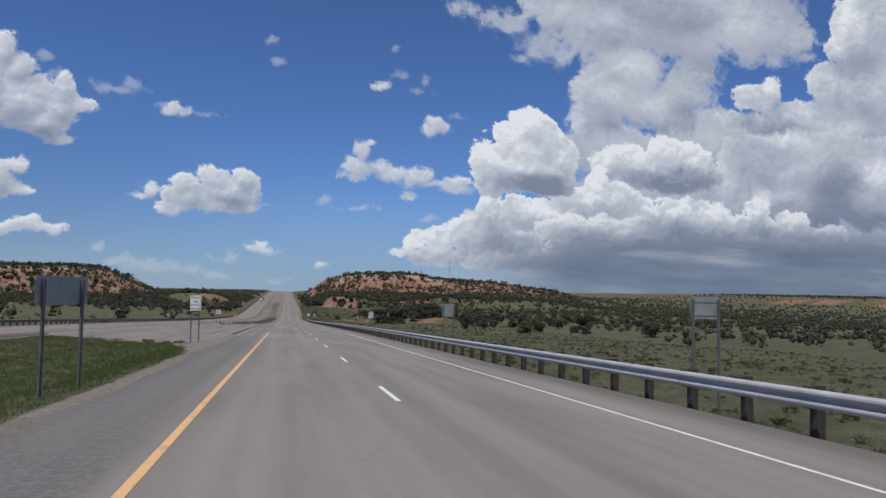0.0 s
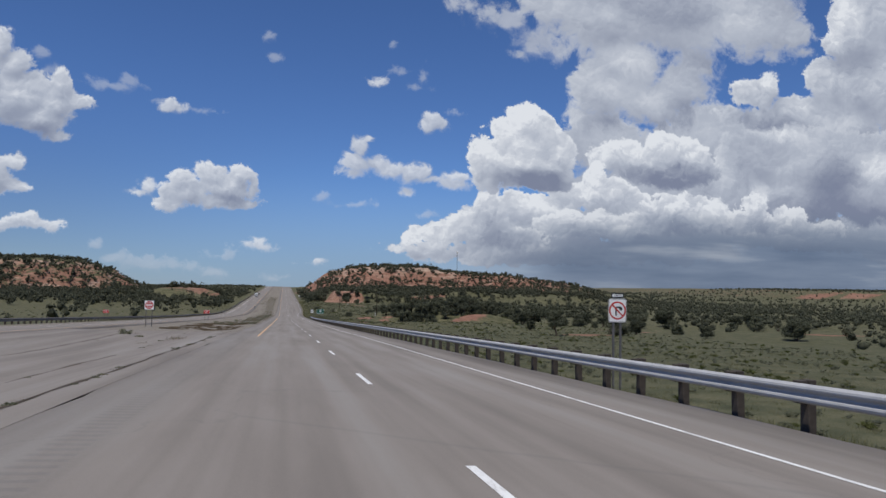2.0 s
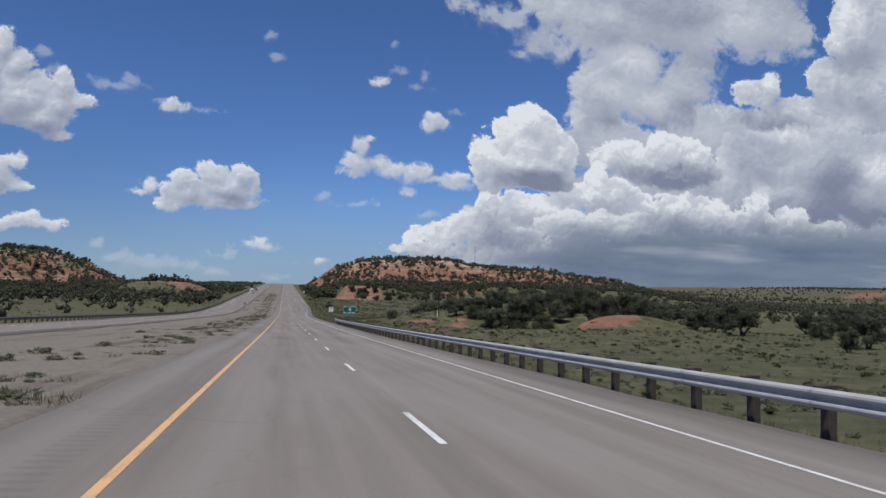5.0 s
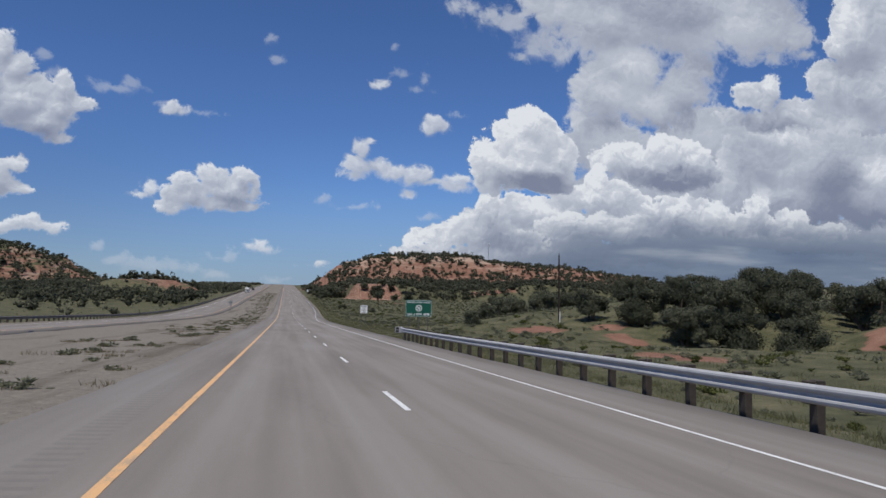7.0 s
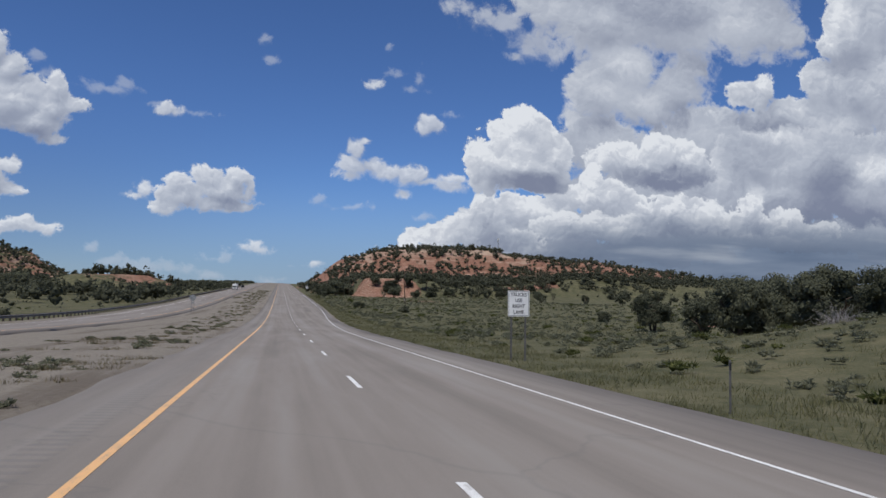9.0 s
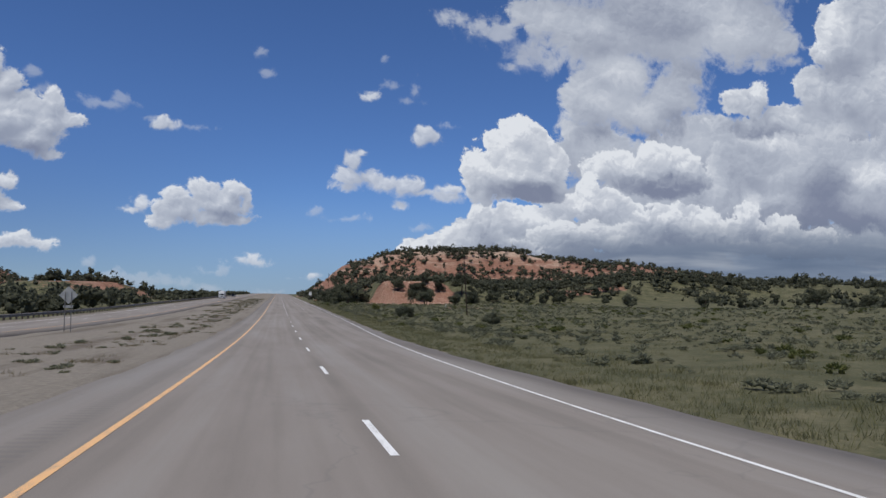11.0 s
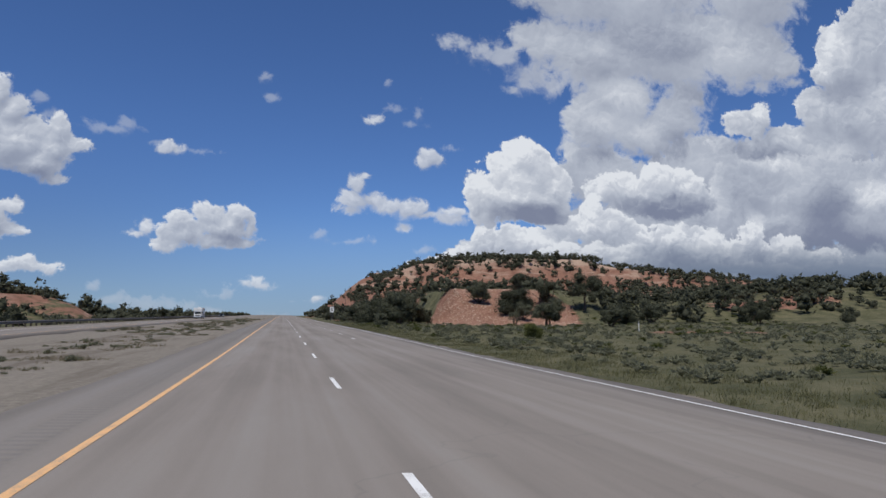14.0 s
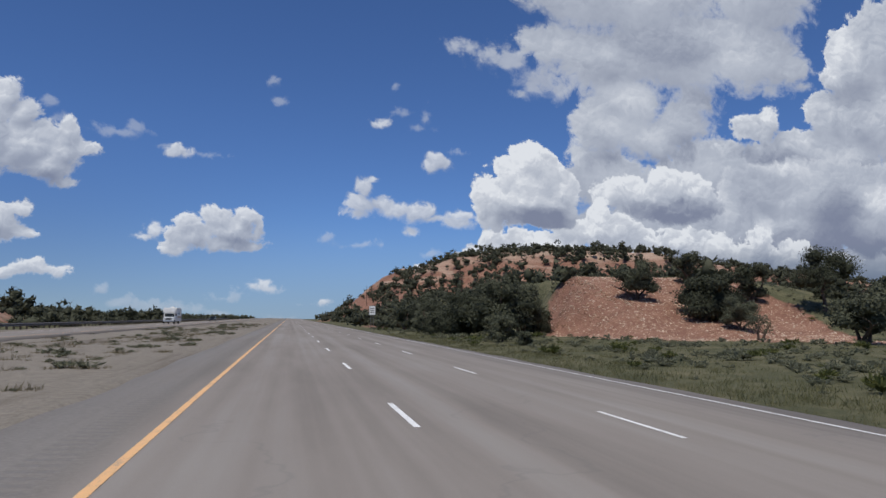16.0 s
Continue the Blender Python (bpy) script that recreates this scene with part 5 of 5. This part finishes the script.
def far_spots():
    rng = np.random.default_rng(33)
    n = 34000
    x, y = rng.uniform(-520, 1500, n), rng.uniform(120, 1500, n)
    t = rng.uniform(size=n)
    own = (x > 20) & (x < 150) & (y > 215) & (y < 690)
    clear = (x > opposite(y) - 12) & (x < 12) | own & (x < 120)
    on_hill = (x > 14) & (y > 690) & (y < 1010) & (x < 420)
    left = x < opposite(y) - 14
    keep = np.where(on_hill, .75, np.where(left, .85 * ss(380, 560, y) + .10, .88 * ss(60, 190, x)))
    keep = keep * np.where(y > 900, .72, 1.0) * np.where(np.abs(x) > 700, .5, 1.0)
    keep = np.where((soil_mask(x, y) > .5) & (y < 1100), keep * .75, keep)
    keep = np.where(far_rim(x, y) > .9, .75, keep)
    keep = np.where((x > 9) & (x < 30) & (y > 640) & (y < 900), .5, keep)
    ok = (t < keep) & ~clear & (rough(x, y, 55, 14) > -.35 * (1 - on_hill))
    x, y = x[ok], y[ok]
    # a denser belt along the foot and the rim of the hill
    m = 1500
    bx, by = rng.uniform(16, 330, m), rng.uniform(662, 790, m)
    cx, cy = rng.uniform(30, 330, 620), rng.uniform(790, 890, 620)
    dx, dy = rng.uniform(-300, -34, 900), rng.uniform(520, 860, 900)
    ex, ey = rng.uniform(-140, -34, 160), rng.uniform(840, 1300, 160)
    gx, gy = rng.uniform(64, 300, 1050), rng.uniform(618, 720, 1050)
    fx, fy = rng.uniform(-330, -70, 1600), rng.uniform(690, 880, 1600)
    x, y = np.concatenate([x, bx, cx, dx, ex, fx, gx]), np.concatenate([y, by, cy, dy, ey, fy, gy])
    s = rng.uniform(.4, 1.2, len(x)) * np.where((y > 690) & (x > 0) & (x < 420), 1.15, 1.0)
    s = s * np.where((x < 0) & (y < 800), 1.25, 1.0)
    seen = ~((x > 25) & (x < 64) & (y > 600) & (y < 652)) & (x > -30 - .45 * y) & (x < 30 + .95 * y) & ~((x < -34) & (x > -130) & (y > 620) & (y < 700))
    s = np.stack([x, y, s, rng.uniform(0, 6.283, len(x))], 1)[seen]
    close = (s[:, 1] < 930) & (s[:, 0] < 330) & (s[:, 0] > -240)
    return s[close], s[~close]


near_woods, distant_woods = far_spots()
scatter("juniper_woods", [far_tree(40 + k) for k in range(7)], near_woods, NEEDLES_FAR,
        "scattered dark juniper and pinyon woods over hill and plain", "woods")
scatter("distant_woods", [speck_tree(140 + k) for k in range(6)], distant_woods, NEEDLES_FAR,
        "distant dark juniper woods reaching to the horizon", "woods")


def hill_shrub(seed):
    rng = np.random.default_rng(seed)
    b = [(rng.uniform(-.9, .9), rng.uniform(-.9, .9), rng.uniform(.6, 1.5), rng.uniform(.6, 1.2), rng.uniform(.6, 1.1)) for _ in range(3)]
    return join(cores(rng, b[:1], ICO1, 1.0) + [tufts(rng, b, 32, .55)])


def hill_spots():
    rng = np.random.default_rng(35)
    a = in_box(rng, 3500, 12, 430, 640, 985, .4, 1.7)
    b = in_box(rng, 1300, -330, -36, 600, 900, .45, 1.3)
    c = in_box(rng, 2000, 70, 620, 110, 660, .5, 1.5)
    d = in_box(rng, 1500, 34, 340, 775, 905, .55, 1.35)
    s = np.concatenate([a, b, c, d])
    keep = rough(s[:, 0], s[:, 1], 33, 18) + .6 * rough(s[:, 0], s[:, 1], 11, 19) > -.45
    return s[keep & ((s[:, 0] > 118) | (s[:, 1] > 646) | (s[:, 0] < 0))]


def bush(seed, count, size, wide, tall, hearts=2):
    """A low bush of many fine upright sprays round a small dense heart."""
    rng = np.random.default_rng(seed)
    b = [(rng.uniform(-.3, .3) * wide, rng.uniform(-.3, .3) * wide, tall * rng.uniform(.15, .4), wide * rng.uniform(.24, .38), tall * rng.uniform(.3, .5)) for _ in range(5)]
    k = rng.integers(5, size=count)
    q = np.array(b)[k]
    d = rng.normal(size=(count, 3))
    d[:, 2] = np.abs(d[:, 2]) + .15
    d /= np.linalg.norm(d, axis=1)[:, None]
    reach = np.stack([q[:, 3], q[:, 3], q[:, 4]], 1)
    tip = q[:, :3] + d * reach * rng.uniform(.8, 1.25, count)[:, None]
    foot = q[:, :3] + d * reach * rng.uniform(.25, .6, count)[:, None]
    w = np.cross(d, rng.normal(size=(count, 3)))
    w *= size * rng.uniform(.3, .6, count)[:, None] / np.linalg.norm(w, axis=1)[:, None]
    sprays = np.stack([foot - w, foot + w, tip], 1).reshape(-1, 3), np.arange(count * 3).reshape(-1, 3)
    return join(cores(rng, b[:hearts], ICO1, .42) + [sprays])


def in_box(rng, n, x0, x1, y0, y1, s0, s1):
    return np.stack([rng.uniform(x0, x1, n), rng.uniform(y0, y1, n), rng.uniform(s0, s1, n), rng.uniform(0, 6.283, n)], 1)


def sage_spots(rng, n1, n2, n3):
    a = in_box(rng, n1, 11.5, 95, 318, 690, .3, 1.1)
    b = in_box(rng, n2, 10.5, 90, 20, 318, .35, .9)
    c = in_box(rng, n3, -110, -30, 40, 660, .35, .9)
    s = np.concatenate([a, b, c])
    keep = (rng.uniform(size=len(s)) < .35 + .65 * ss(-.4, .5, rough(s[:, 0], s[:, 1], 26, 15))) & (soil_mask(s[:, 0], s[:, 1]) < .55 + .4 * (rng.uniform(size=len(s)) < .12))
    return s[keep]


SAGE_SPOTS = sage_spots(np.random.default_rng(3), 10500, 4600, 1200)
BESIDE = (SAGE_SPOTS[:, 0] > 0) & (SAGE_SPOTS[:, 0] < 27)
scatter("sagebrush", [bush(60 + k, 120, .085, 1.15, .60) for k in range(6)], SAGE_SPOTS[BESIDE], SAGE,
        "grey-green sagebrush with fine sprays near the road", "shrubs")
scatter("sagebrush", [bush(66 + k, 36, .17, 1.15, .62, 1) for k in range(6)], SAGE_SPOTS[~BESIDE], SAGE,
        "grey-green sagebrush thickly covering the flat", "shrubs")
scatter("green_brush", [bush(70 + k, 110, .10, 1.3, .8) for k in range(5)], sage_spots(np.random.default_rng(4), 1300, 1300, 300), GREEN_BRUSH,
        "yellow-green rabbitbrush between the sagebrush", "shrubs")


scatter("hill_scrub", [hill_shrub(50 + k) for k in range(6)], hill_spots(), NEEDLES_FAR, "dark scrub dotted over red hillsides and plain", "shrubs")


def lone_bush(x, y, s, label, mat=None):
    rng = np.random.default_rng(int(x * 7 + y))
    b = blobs_of(rng, 16, 3.0, 1.9, .05)
    me = raw_mesh("leaves", *join(cores(rng, b, ICO1, .6) + [tufts(rng, b, 7000, .085)]))
    me.materials.append(mat or NEEDLES)
    root = thing("bush", (x, y, up(x, y) - .05), label, "bush")
    leaves = new("leaves", me)
    leaves.parent = root
    root.scale = (s, s, s)


lone_bush(16.2, 487.2, 1.0, "round dark green bush in the sagebrush")
lone_bush(24.0, 470.0, .8, "round dark green bush in the sagebrush")
lone_bush(19.5, 545.0, .7, "dusty green bush near the red bank", GREEN_BRUSH)


def grass_tuft(seed, blades, tall, wide, half=.008):
    rng = np.random.default_rng(seed)
    a, r = rng.uniform(0, 6.283, blades), wide * np.sqrt(rng.uniform(0, 1, blades))
    foot = np.stack([r * np.cos(a), r * np.sin(a), np.zeros(blades)], 1)
    e = rng.uniform(0, 6.283, blades)
    side = np.stack([np.cos(e), np.sin(e), np.zeros(blades)], 1) * half
    tip = foot + np.stack([.35 * tall * rng.normal(size=blades), .35 * tall * rng.normal(size=blades), tall * rng.uniform(.5, 1.1, blades)], 1)
    return np.stack([foot - side, foot + side, tip], 1).reshape(-1, 3), np.arange(blades * 3).reshape(-1, 3)


def verge_spots():
    rng = np.random.default_rng(5)
    n = 15000
    y = rng.uniform(-8, 640, n)
    x = right_edge(y) + .75 + 4.4 * rng.uniform(size=n) ** 1.3
    return np.stack([x, y, rng.uniform(.5, 1.2, n), rng.uniform(0, 6.283, n)], 1)


scatter("verge_grass", [grass_tuft(80 + k, 12, .24, .26, .010) for k in range(5)], verge_spots(), BLADES, "green and straw grass along the road verge", "grass")


def flat_spots():
    rng = np.random.default_rng(15)
    n = 26000
    x, y = 10.5 + 60 * rng.uniform(size=n) ** 1.7, rng.uniform(10, 615, n)
    keep = (soil_mask(x, y) < .6) & (rough(x, y, 13, 24) + .7 * rough(x, y, 5, 25) > -.35)
    return np.stack([x, y, rng.uniform(.4, 1.0, n), rng.uniform(0, 6.283, n)], 1)[keep]


scatter("range_grass", [grass_tuft(120 + k, 14, .34, .40, .014) for k in range(6)], flat_spots(), BLADES,
        "tufts of green and straw bunchgrass between the sagebrush", "grass")


def patch_spots():
    rng = np.random.default_rng(6)
    s = in_box(rng, 18000, -16.5, -5.6, -6, 53, .35, .9)
    return s[gravel_mask(s[:, 0], s[:, 1]) < .35]


scatter("median_grass", [grass_tuft(90 + k, 13, .20, .22, .010) for k in range(4)], patch_spots(), LUSH, "lush green grass patch in the median", "grass")


def weed_spots():
    """Weeds that follow the cracks across and along the old pavement of the median."""
    rng = np.random.default_rng(8)
    rows = []
    y = 168.0
    while y < 700:
        mid = -8.4 - 1.6 * float(ss(300, 600, y)) + rng.normal() * .8
        half, slant = rng.uniform(.8, 3.4), rng.uniform(-.5, .5)
        n = int(half * rng.uniform(5, 12))
        f = rng.uniform(-1, 1, n)
        x = mid + f * half
        rows.append(np.stack([x, y + slant * f * half + .18 * rng.normal(size=n), rng.uniform(.25, 1.0, n) ** 1.6, rng.uniform(0, 6.283, n)], 1))
        y += rng.uniform(1.0, 5.5)
    n = 900
    y = rng.uniform(215, 700, n)
    x = -7.3 + .25 * rng.normal(size=n) - .9 * ss(420, 520, y)
    rows.append(np.stack([x, y, rng.uniform(.2, .75, n), rng.uniform(0, 6.283, n)], 1)[rough(x, y, 17, 16) > -.1])
    y = rng.uniform(55, 128, 420)
    x = np.where(rng.uniform(size=420) < .5, -8.6, -5.95) + .07 * rng.normal(size=420)
    rows.append(np.stack([x, y, rng.uniform(.15, .45, 420), rng.uniform(0, 6.283, 420)], 1)[rough(x * 0, y, 11, 26) > -.2])
    rows.append(in_box(rng, 90, -15.5, -8.6, 48.5, 52.5, .3, 1.0))
    mats = in_box(rng, 1500, -16.4, -8.6, 545, 660, .3, .95)
    rows.append(mats[rough(mats[:, 0] * 3.5, mats[:, 1], 22, 41) > .28])
    rows.append(np.array([(-11.8, 122, 1.5, 0), (-8.1, 116.5, 1.4, 1), (-9.3, 112.5, .9, 2), (-12.1, 114.6, .9, 3), (-10.5, 119, .8, 4), (-8.0, 117.2, 1.2, 5)]))
    s = np.concatenate(rows)
    return s[(s[:, 0] < -5.3) & (s[:, 0] > opposite(s[:, 1]) + 5.9)]


WEEDS = weed_spots()
scatter("median_weeds", [grass_tuft(100 + k, 40, .22, .42, .012) for k in range(5)], WEEDS, DRY_WEED, "dry weeds in the cracks of the median", "weeds")
scatter("median_shrubs", [bush(110 + k, 90, .07, .8, .36) for k in range(4)], WEEDS[1::4], SAGE, "low grey-green weeds in the cracks of the median", "weeds")


def brown_spots():
    rng = np.random.default_rng(18)
    s = in_box(rng, 900, -12.5, -6.6, 136, 176, .3, .8)
    return s[rough(s[:, 0] * 2, s[:, 1], 12, 27) > -.15]


DARK_WEED = foliage("dark_dry_brush", (.100, .074, .050), (.210, .160, .105), .4, island=True)
scatter("dry_brush", [bush(130 + k, 80, .06, 1.1, .20) for k in range(4)], brown_spots(), DARK_WEED, "dark brown dry brush on the median", "weeds")


def stones():
    rng = np.random.default_rng(9)
    s = in_box(rng, 52000, 25, 62, 600, 660, 0, 1)
    s[:, 2] = .05 + .15 * s[:, 2] ** 2.4
    keep = soil_mask(s[:, 0], s[:, 1]) > .7
    shape = []
    tip = np.array([(1, 0, 0), (0, 1, 0), (-1, 0, 0), (0, -1, 0), (0, 0, 1), (0, 0, -1)], float)
    sides = np.array([(0, 1, 4), (1, 2, 4), (2, 3, 4), (3, 0, 4), (1, 0, 5), (2, 1, 5), (3, 2, 5), (0, 3, 5)])
    for k in range(6):
        shape.append(((tip + .3 * rng.normal(size=(6, 3))) * np.array([1, .8, .6]), sides))
    return shape, s[keep]


def rubble_material():
    m, g = material("sandstone_rubble", .95)
    r = g.node("ShaderNodeNewGeometry").outputs["Random Per Island"]
    c = g.ramp(r, (0.0, (.22, .115, .075)), (.4, (.34, .205, .14)), (.75, (.48, .35, .25)), (1.0, (.64, .54, .42)))
    g.put(g.bsdf.inputs["Base Color"], g.mix(g.step(g.noise(g.pos, 25, 3.0), .3, .7, 0.0, .2), c, (.16, .11, .08)))
    return m


scatter("rubble", *stones(), rubble_material(), "sandstone rubble thickly strewn on the red bank", "rubble")


def dead_tree(x, y):
    rng = np.random.default_rng(17)
    root = thing("dead_tree", (x, y, up(x, y)), "grey leafless dead juniper with tangled limbs", "tree")
    bm = bmesh.new()
    for k in range(120):
        a, b = rng.uniform(0, 6.283), rng.uniform(.15, 1.1)
        d = Vector((math.cos(a) * math.cos(b), math.sin(a) * math.cos(b), math.sin(b)))
        p, r = Vector((rng.uniform(-1.2, 1.2), rng.uniform(-.8, .8), .05)), .032
        for j in range(4):
            q = p + (d + Vector(rng.normal(size=3) * .6)).normalized() * rng.uniform(.28, .6)
            tube(bm, p, q, r, r * .65, 4, cap=False)
            p, r = q, r * .65
    part("limbs", bm, DEAD_WOOD, root)


dead_tree(37.6, 360.8)


# ---------------------------------------------------------------- poles, mast, wires
def utility_pole(x, y, tall, lean=0.0):
    root = thing("utility_pole", (x, y, up(x, y)), "dark weathered timber utility pole on the range", "utility pole", "pole line")
    bm = bmesh.new()
    tube(bm, (0, 0, -1.0), (0, 0, tall), .115, .075, 10)
    part("shaft", bm, POLE_WOOD, root, soft=False)
    bm = bmesh.new()
    tube(bm, (0, -.02, tall), (0, -.02, tall + .22), .035, .05, 8)
    part("insulator", bm, DULL_STEEL, root)
    bm = bmesh.new()
    box(bm, .10, .22, -.06, .06, tall - 1.5, tall - 1.15)
    part("bracket", bm, DULL_STEEL, root)
    root.rotation_euler = (0, radians(lean), 0)
    return root


for x, y, tall, lean in ((30.2, 330.0, 7.9, -0.3), (30.4, 507.0, 9.4, -3.2), (30.4, 690.0, 9.0, 0.5), (30.4, 869.0, 8.5, -0.5), (29.0, 990.0, 9.0, 0)):
    utility_pole(x, y, tall, lean)


def mast(x, y, top):
    z = up(x, y)
    root = thing("radio_mast", (x, y, z), "slender grey steel lattice radio mast on the hill", "radio mast")
    h = top - z
    bm = bmesh.new()
    legs = [(.9, 0), (-.45, .78), (-.45, -.78)]
    for lx, ly in legs:
        tube(bm, (lx, ly, -1), (lx * .45, ly * .45, h), .10, .07, 5)
    part("legs", bm, DULL_STEEL, root)
    bm = bmesh.new()
    n = 16
    for k in range(n):
        f0, f1 = k / n, (k + 1) / n
        for i in range(3):
            (ax, ay), (bx, by) = legs[i], legs[(i + 1) % 3]
            s0, s1 = 1 - .55 * f0, 1 - .55 * f1
            tube(bm, (ax * s0, ay * s0, h * f0), (bx * s1, by * s1, h * f1), .045, .045, 4, cap=False)
    part("lattice", bm, DULL_STEEL, root)
    for k, zz in ((0, h - .6), (1, h - 2.6)):
        bm = bmesh.new()
        for a in range(6):
            c, s = math.cos(a * 1.047), math.sin(a * 1.047)
            box(bm, -.15, .15, -.08, .08, -1.0, 1.0, Matrix.Translation((c * 1.3, s * 1.3, zz)) @ pose(0, 0, 0, 0, 0, math.degrees(a * 1.047) + 90))
        part("antenna_ring", bm, SIGN_WHITE, root)


mast(266.0, 1210.0, 58.0)


# ---------------------------------------------------------------- oncoming vehicles
CAR_PAINT = plain("dark_blue_car_paint", (.03, .035, .05), .25, .3, .1)
RV_WHITE = plain("white_motorhome_panels", (.74, .74, .72), .35, 0, .05)
RV_TAN = plain("tan_motorhome_stripe", (.36, .27, .19), .4, 0, .1)
GLASS_DARK = plain("tinted_vehicle_glass", (.015, .018, .022), .08, 0, .1)
RUBBER = plain("black_tyre_rubber", (.018, .018, .018), .9, 0, .2)
RIM = plain("alloy_wheel_rim", (.5, .5, .5), .35, .9, .1)
LAMP = plain("clear_headlamp_lens", (.75, .76, .78), .1, .4, .05)


def wheel(root, x, y, r, wide):
    bm = bmesh.new()
    tube(bm, (x - wide / 2, y, r), (x + wide / 2, y, r), r, r, 24)
    bmesh.ops.bevel(bm, geom=[e for e in bm.edges if len(e.link_faces) == 2 and e.calc_face_angle(0) > 1.2], offset=.03, segments=2, affect="EDGES")
    tyre = part("wheel", bm, RUBBER, root)
    bm = bmesh.new()
    tube(bm, (x - wide / 2 - .006, y, r), (x + wide / 2 + .006, y, r), r * .62, r * .62, 18)
    part("rim", bm, RIM, tyre)


def slab(bm, x0, x1, y0, y1, z0, z1, r=.05):
    t = bmesh.new()
    box(t, x0, x1, y0, y1, z0, z1)
    bmesh.ops.bevel(t, geom=list(t.edges), offset=r, segments=2, affect="EDGES")
    me = bpy.data.meshes.new("slab")
    t.to_mesh(me)
    t.free()
    bm.from_mesh(me)
    bpy.data.meshes.remove(me)


def motorhome(x, y):
    """Comes towards the camera: its front looks to -y."""
    z = float(other_z(x, y))
    root = thing("motorhome", (x, y, z), "white motorhome with a cab-over bunk on the oncoming carriageway", "motorhome")
    bm = bmesh.new()
    slab(bm, -1.22, 1.22, -1.4, 4.4, .45, 3.05, .10)
    slab(bm, -1.20, 1.20, -2.5, -1.3, 2.0, 3.0, .16)
    part("coach_body", bm, RV_WHITE, root)
    bm = bmesh.new()
    slab(bm, -1.0, 1.0, -2.6, -1.3, .5, 2.0, .14)
    slab(bm, -.98, .98, -3.5, -2.5, .5, 1.25, .12)
    part("cab", bm, RV_WHITE, root)
    bm = bmesh.new()
    box(bm, -.85, .85, -2.64, -2.60, 1.30, 1.92, pose(0, 0, 0, 0, 0, 0))
    part("windscreen", bm, GLASS_DARK, root)
    bm = bmesh.new()
    box(bm, -.55, .55, -3.52, -3.49, .72, 1.05)
    part("grille", bm, SIGN_BLACK, root)
    for s in (-1, 1):
        bm = bmesh.new()
        box(bm, s * .78 - .15, s * .78 + .15, -3.52, -3.48, .78, 1.02)
        part("headlight", bm, LAMP, root)
        bm = bmesh.new()
        box(bm, s * 1.222 - .004, s * 1.222 + .004, -1.2, 4.2, 1.15, 1.45)
        part("stripe", bm, RV_TAN, root)
        bm = bmesh.new()
        box(bm, s * 1.224 - .004, s * 1.224 + .004, .2, 1.6, 1.75, 2.35)
        part("side_window", bm, GLASS_DARK, root)
        bm = bmesh.new()
        box(bm, s * 1.15 - .12, s * 1.15 + .12, -2.55, -2.48, 1.45, 1.85)
        part("mirror", bm, SIGN_BLACK, root)
        for wy in (-2.9, 2.6):
            wheel(root, s * .92, wy, .38, .26)
    bm = bmesh.new()
    slab(bm, -1.0, 1.0, -3.62, -3.45, .38, .62, .04)
    part("bumper", bm, RIM, root)
    bm = bmesh.new()
    slab(bm, -.35, .35, .8, 1.7, 3.05, 3.32, .08)
    part("roof_vent", bm, RV_WHITE, root)


def sedan(x, y):
    z = float(other_z(x, y))
    root = thing("car", (x, y, z), "dark car with tinted glass on the oncoming carriageway", "car")
    bm = bmesh.new()
    slab(bm, -.9, .9, -2.3, 2.3, .25, .92, .12)
    part("body", bm, CAR_PAINT, root)
    bm = bmesh.new()
    slab(bm, -.74, .74, -1.0, 1.7, .90, 1.45, .16)
    part("cabin", bm, GLASS_DARK, root)
    bm = bmesh.new()
    slab(bm, -.66, .66, -.6, 1.3, 1.40, 1.50, .04)
    part("roof", bm, CAR_PAINT, root)
    for s in (-1, 1):
        bm = bmesh.new()
        slab(bm, s * .66 - .17, s * .66 + .17, -2.33, -2.22, .58, .76, .03)
        part("headlight", bm, LAMP, root)
        for wy in (-1.45, 1.45):
            wheel(root, s * .8, wy, .33, .22)


motorhome(-24.2, 703.0)
sedan(-24.2, 782.0)
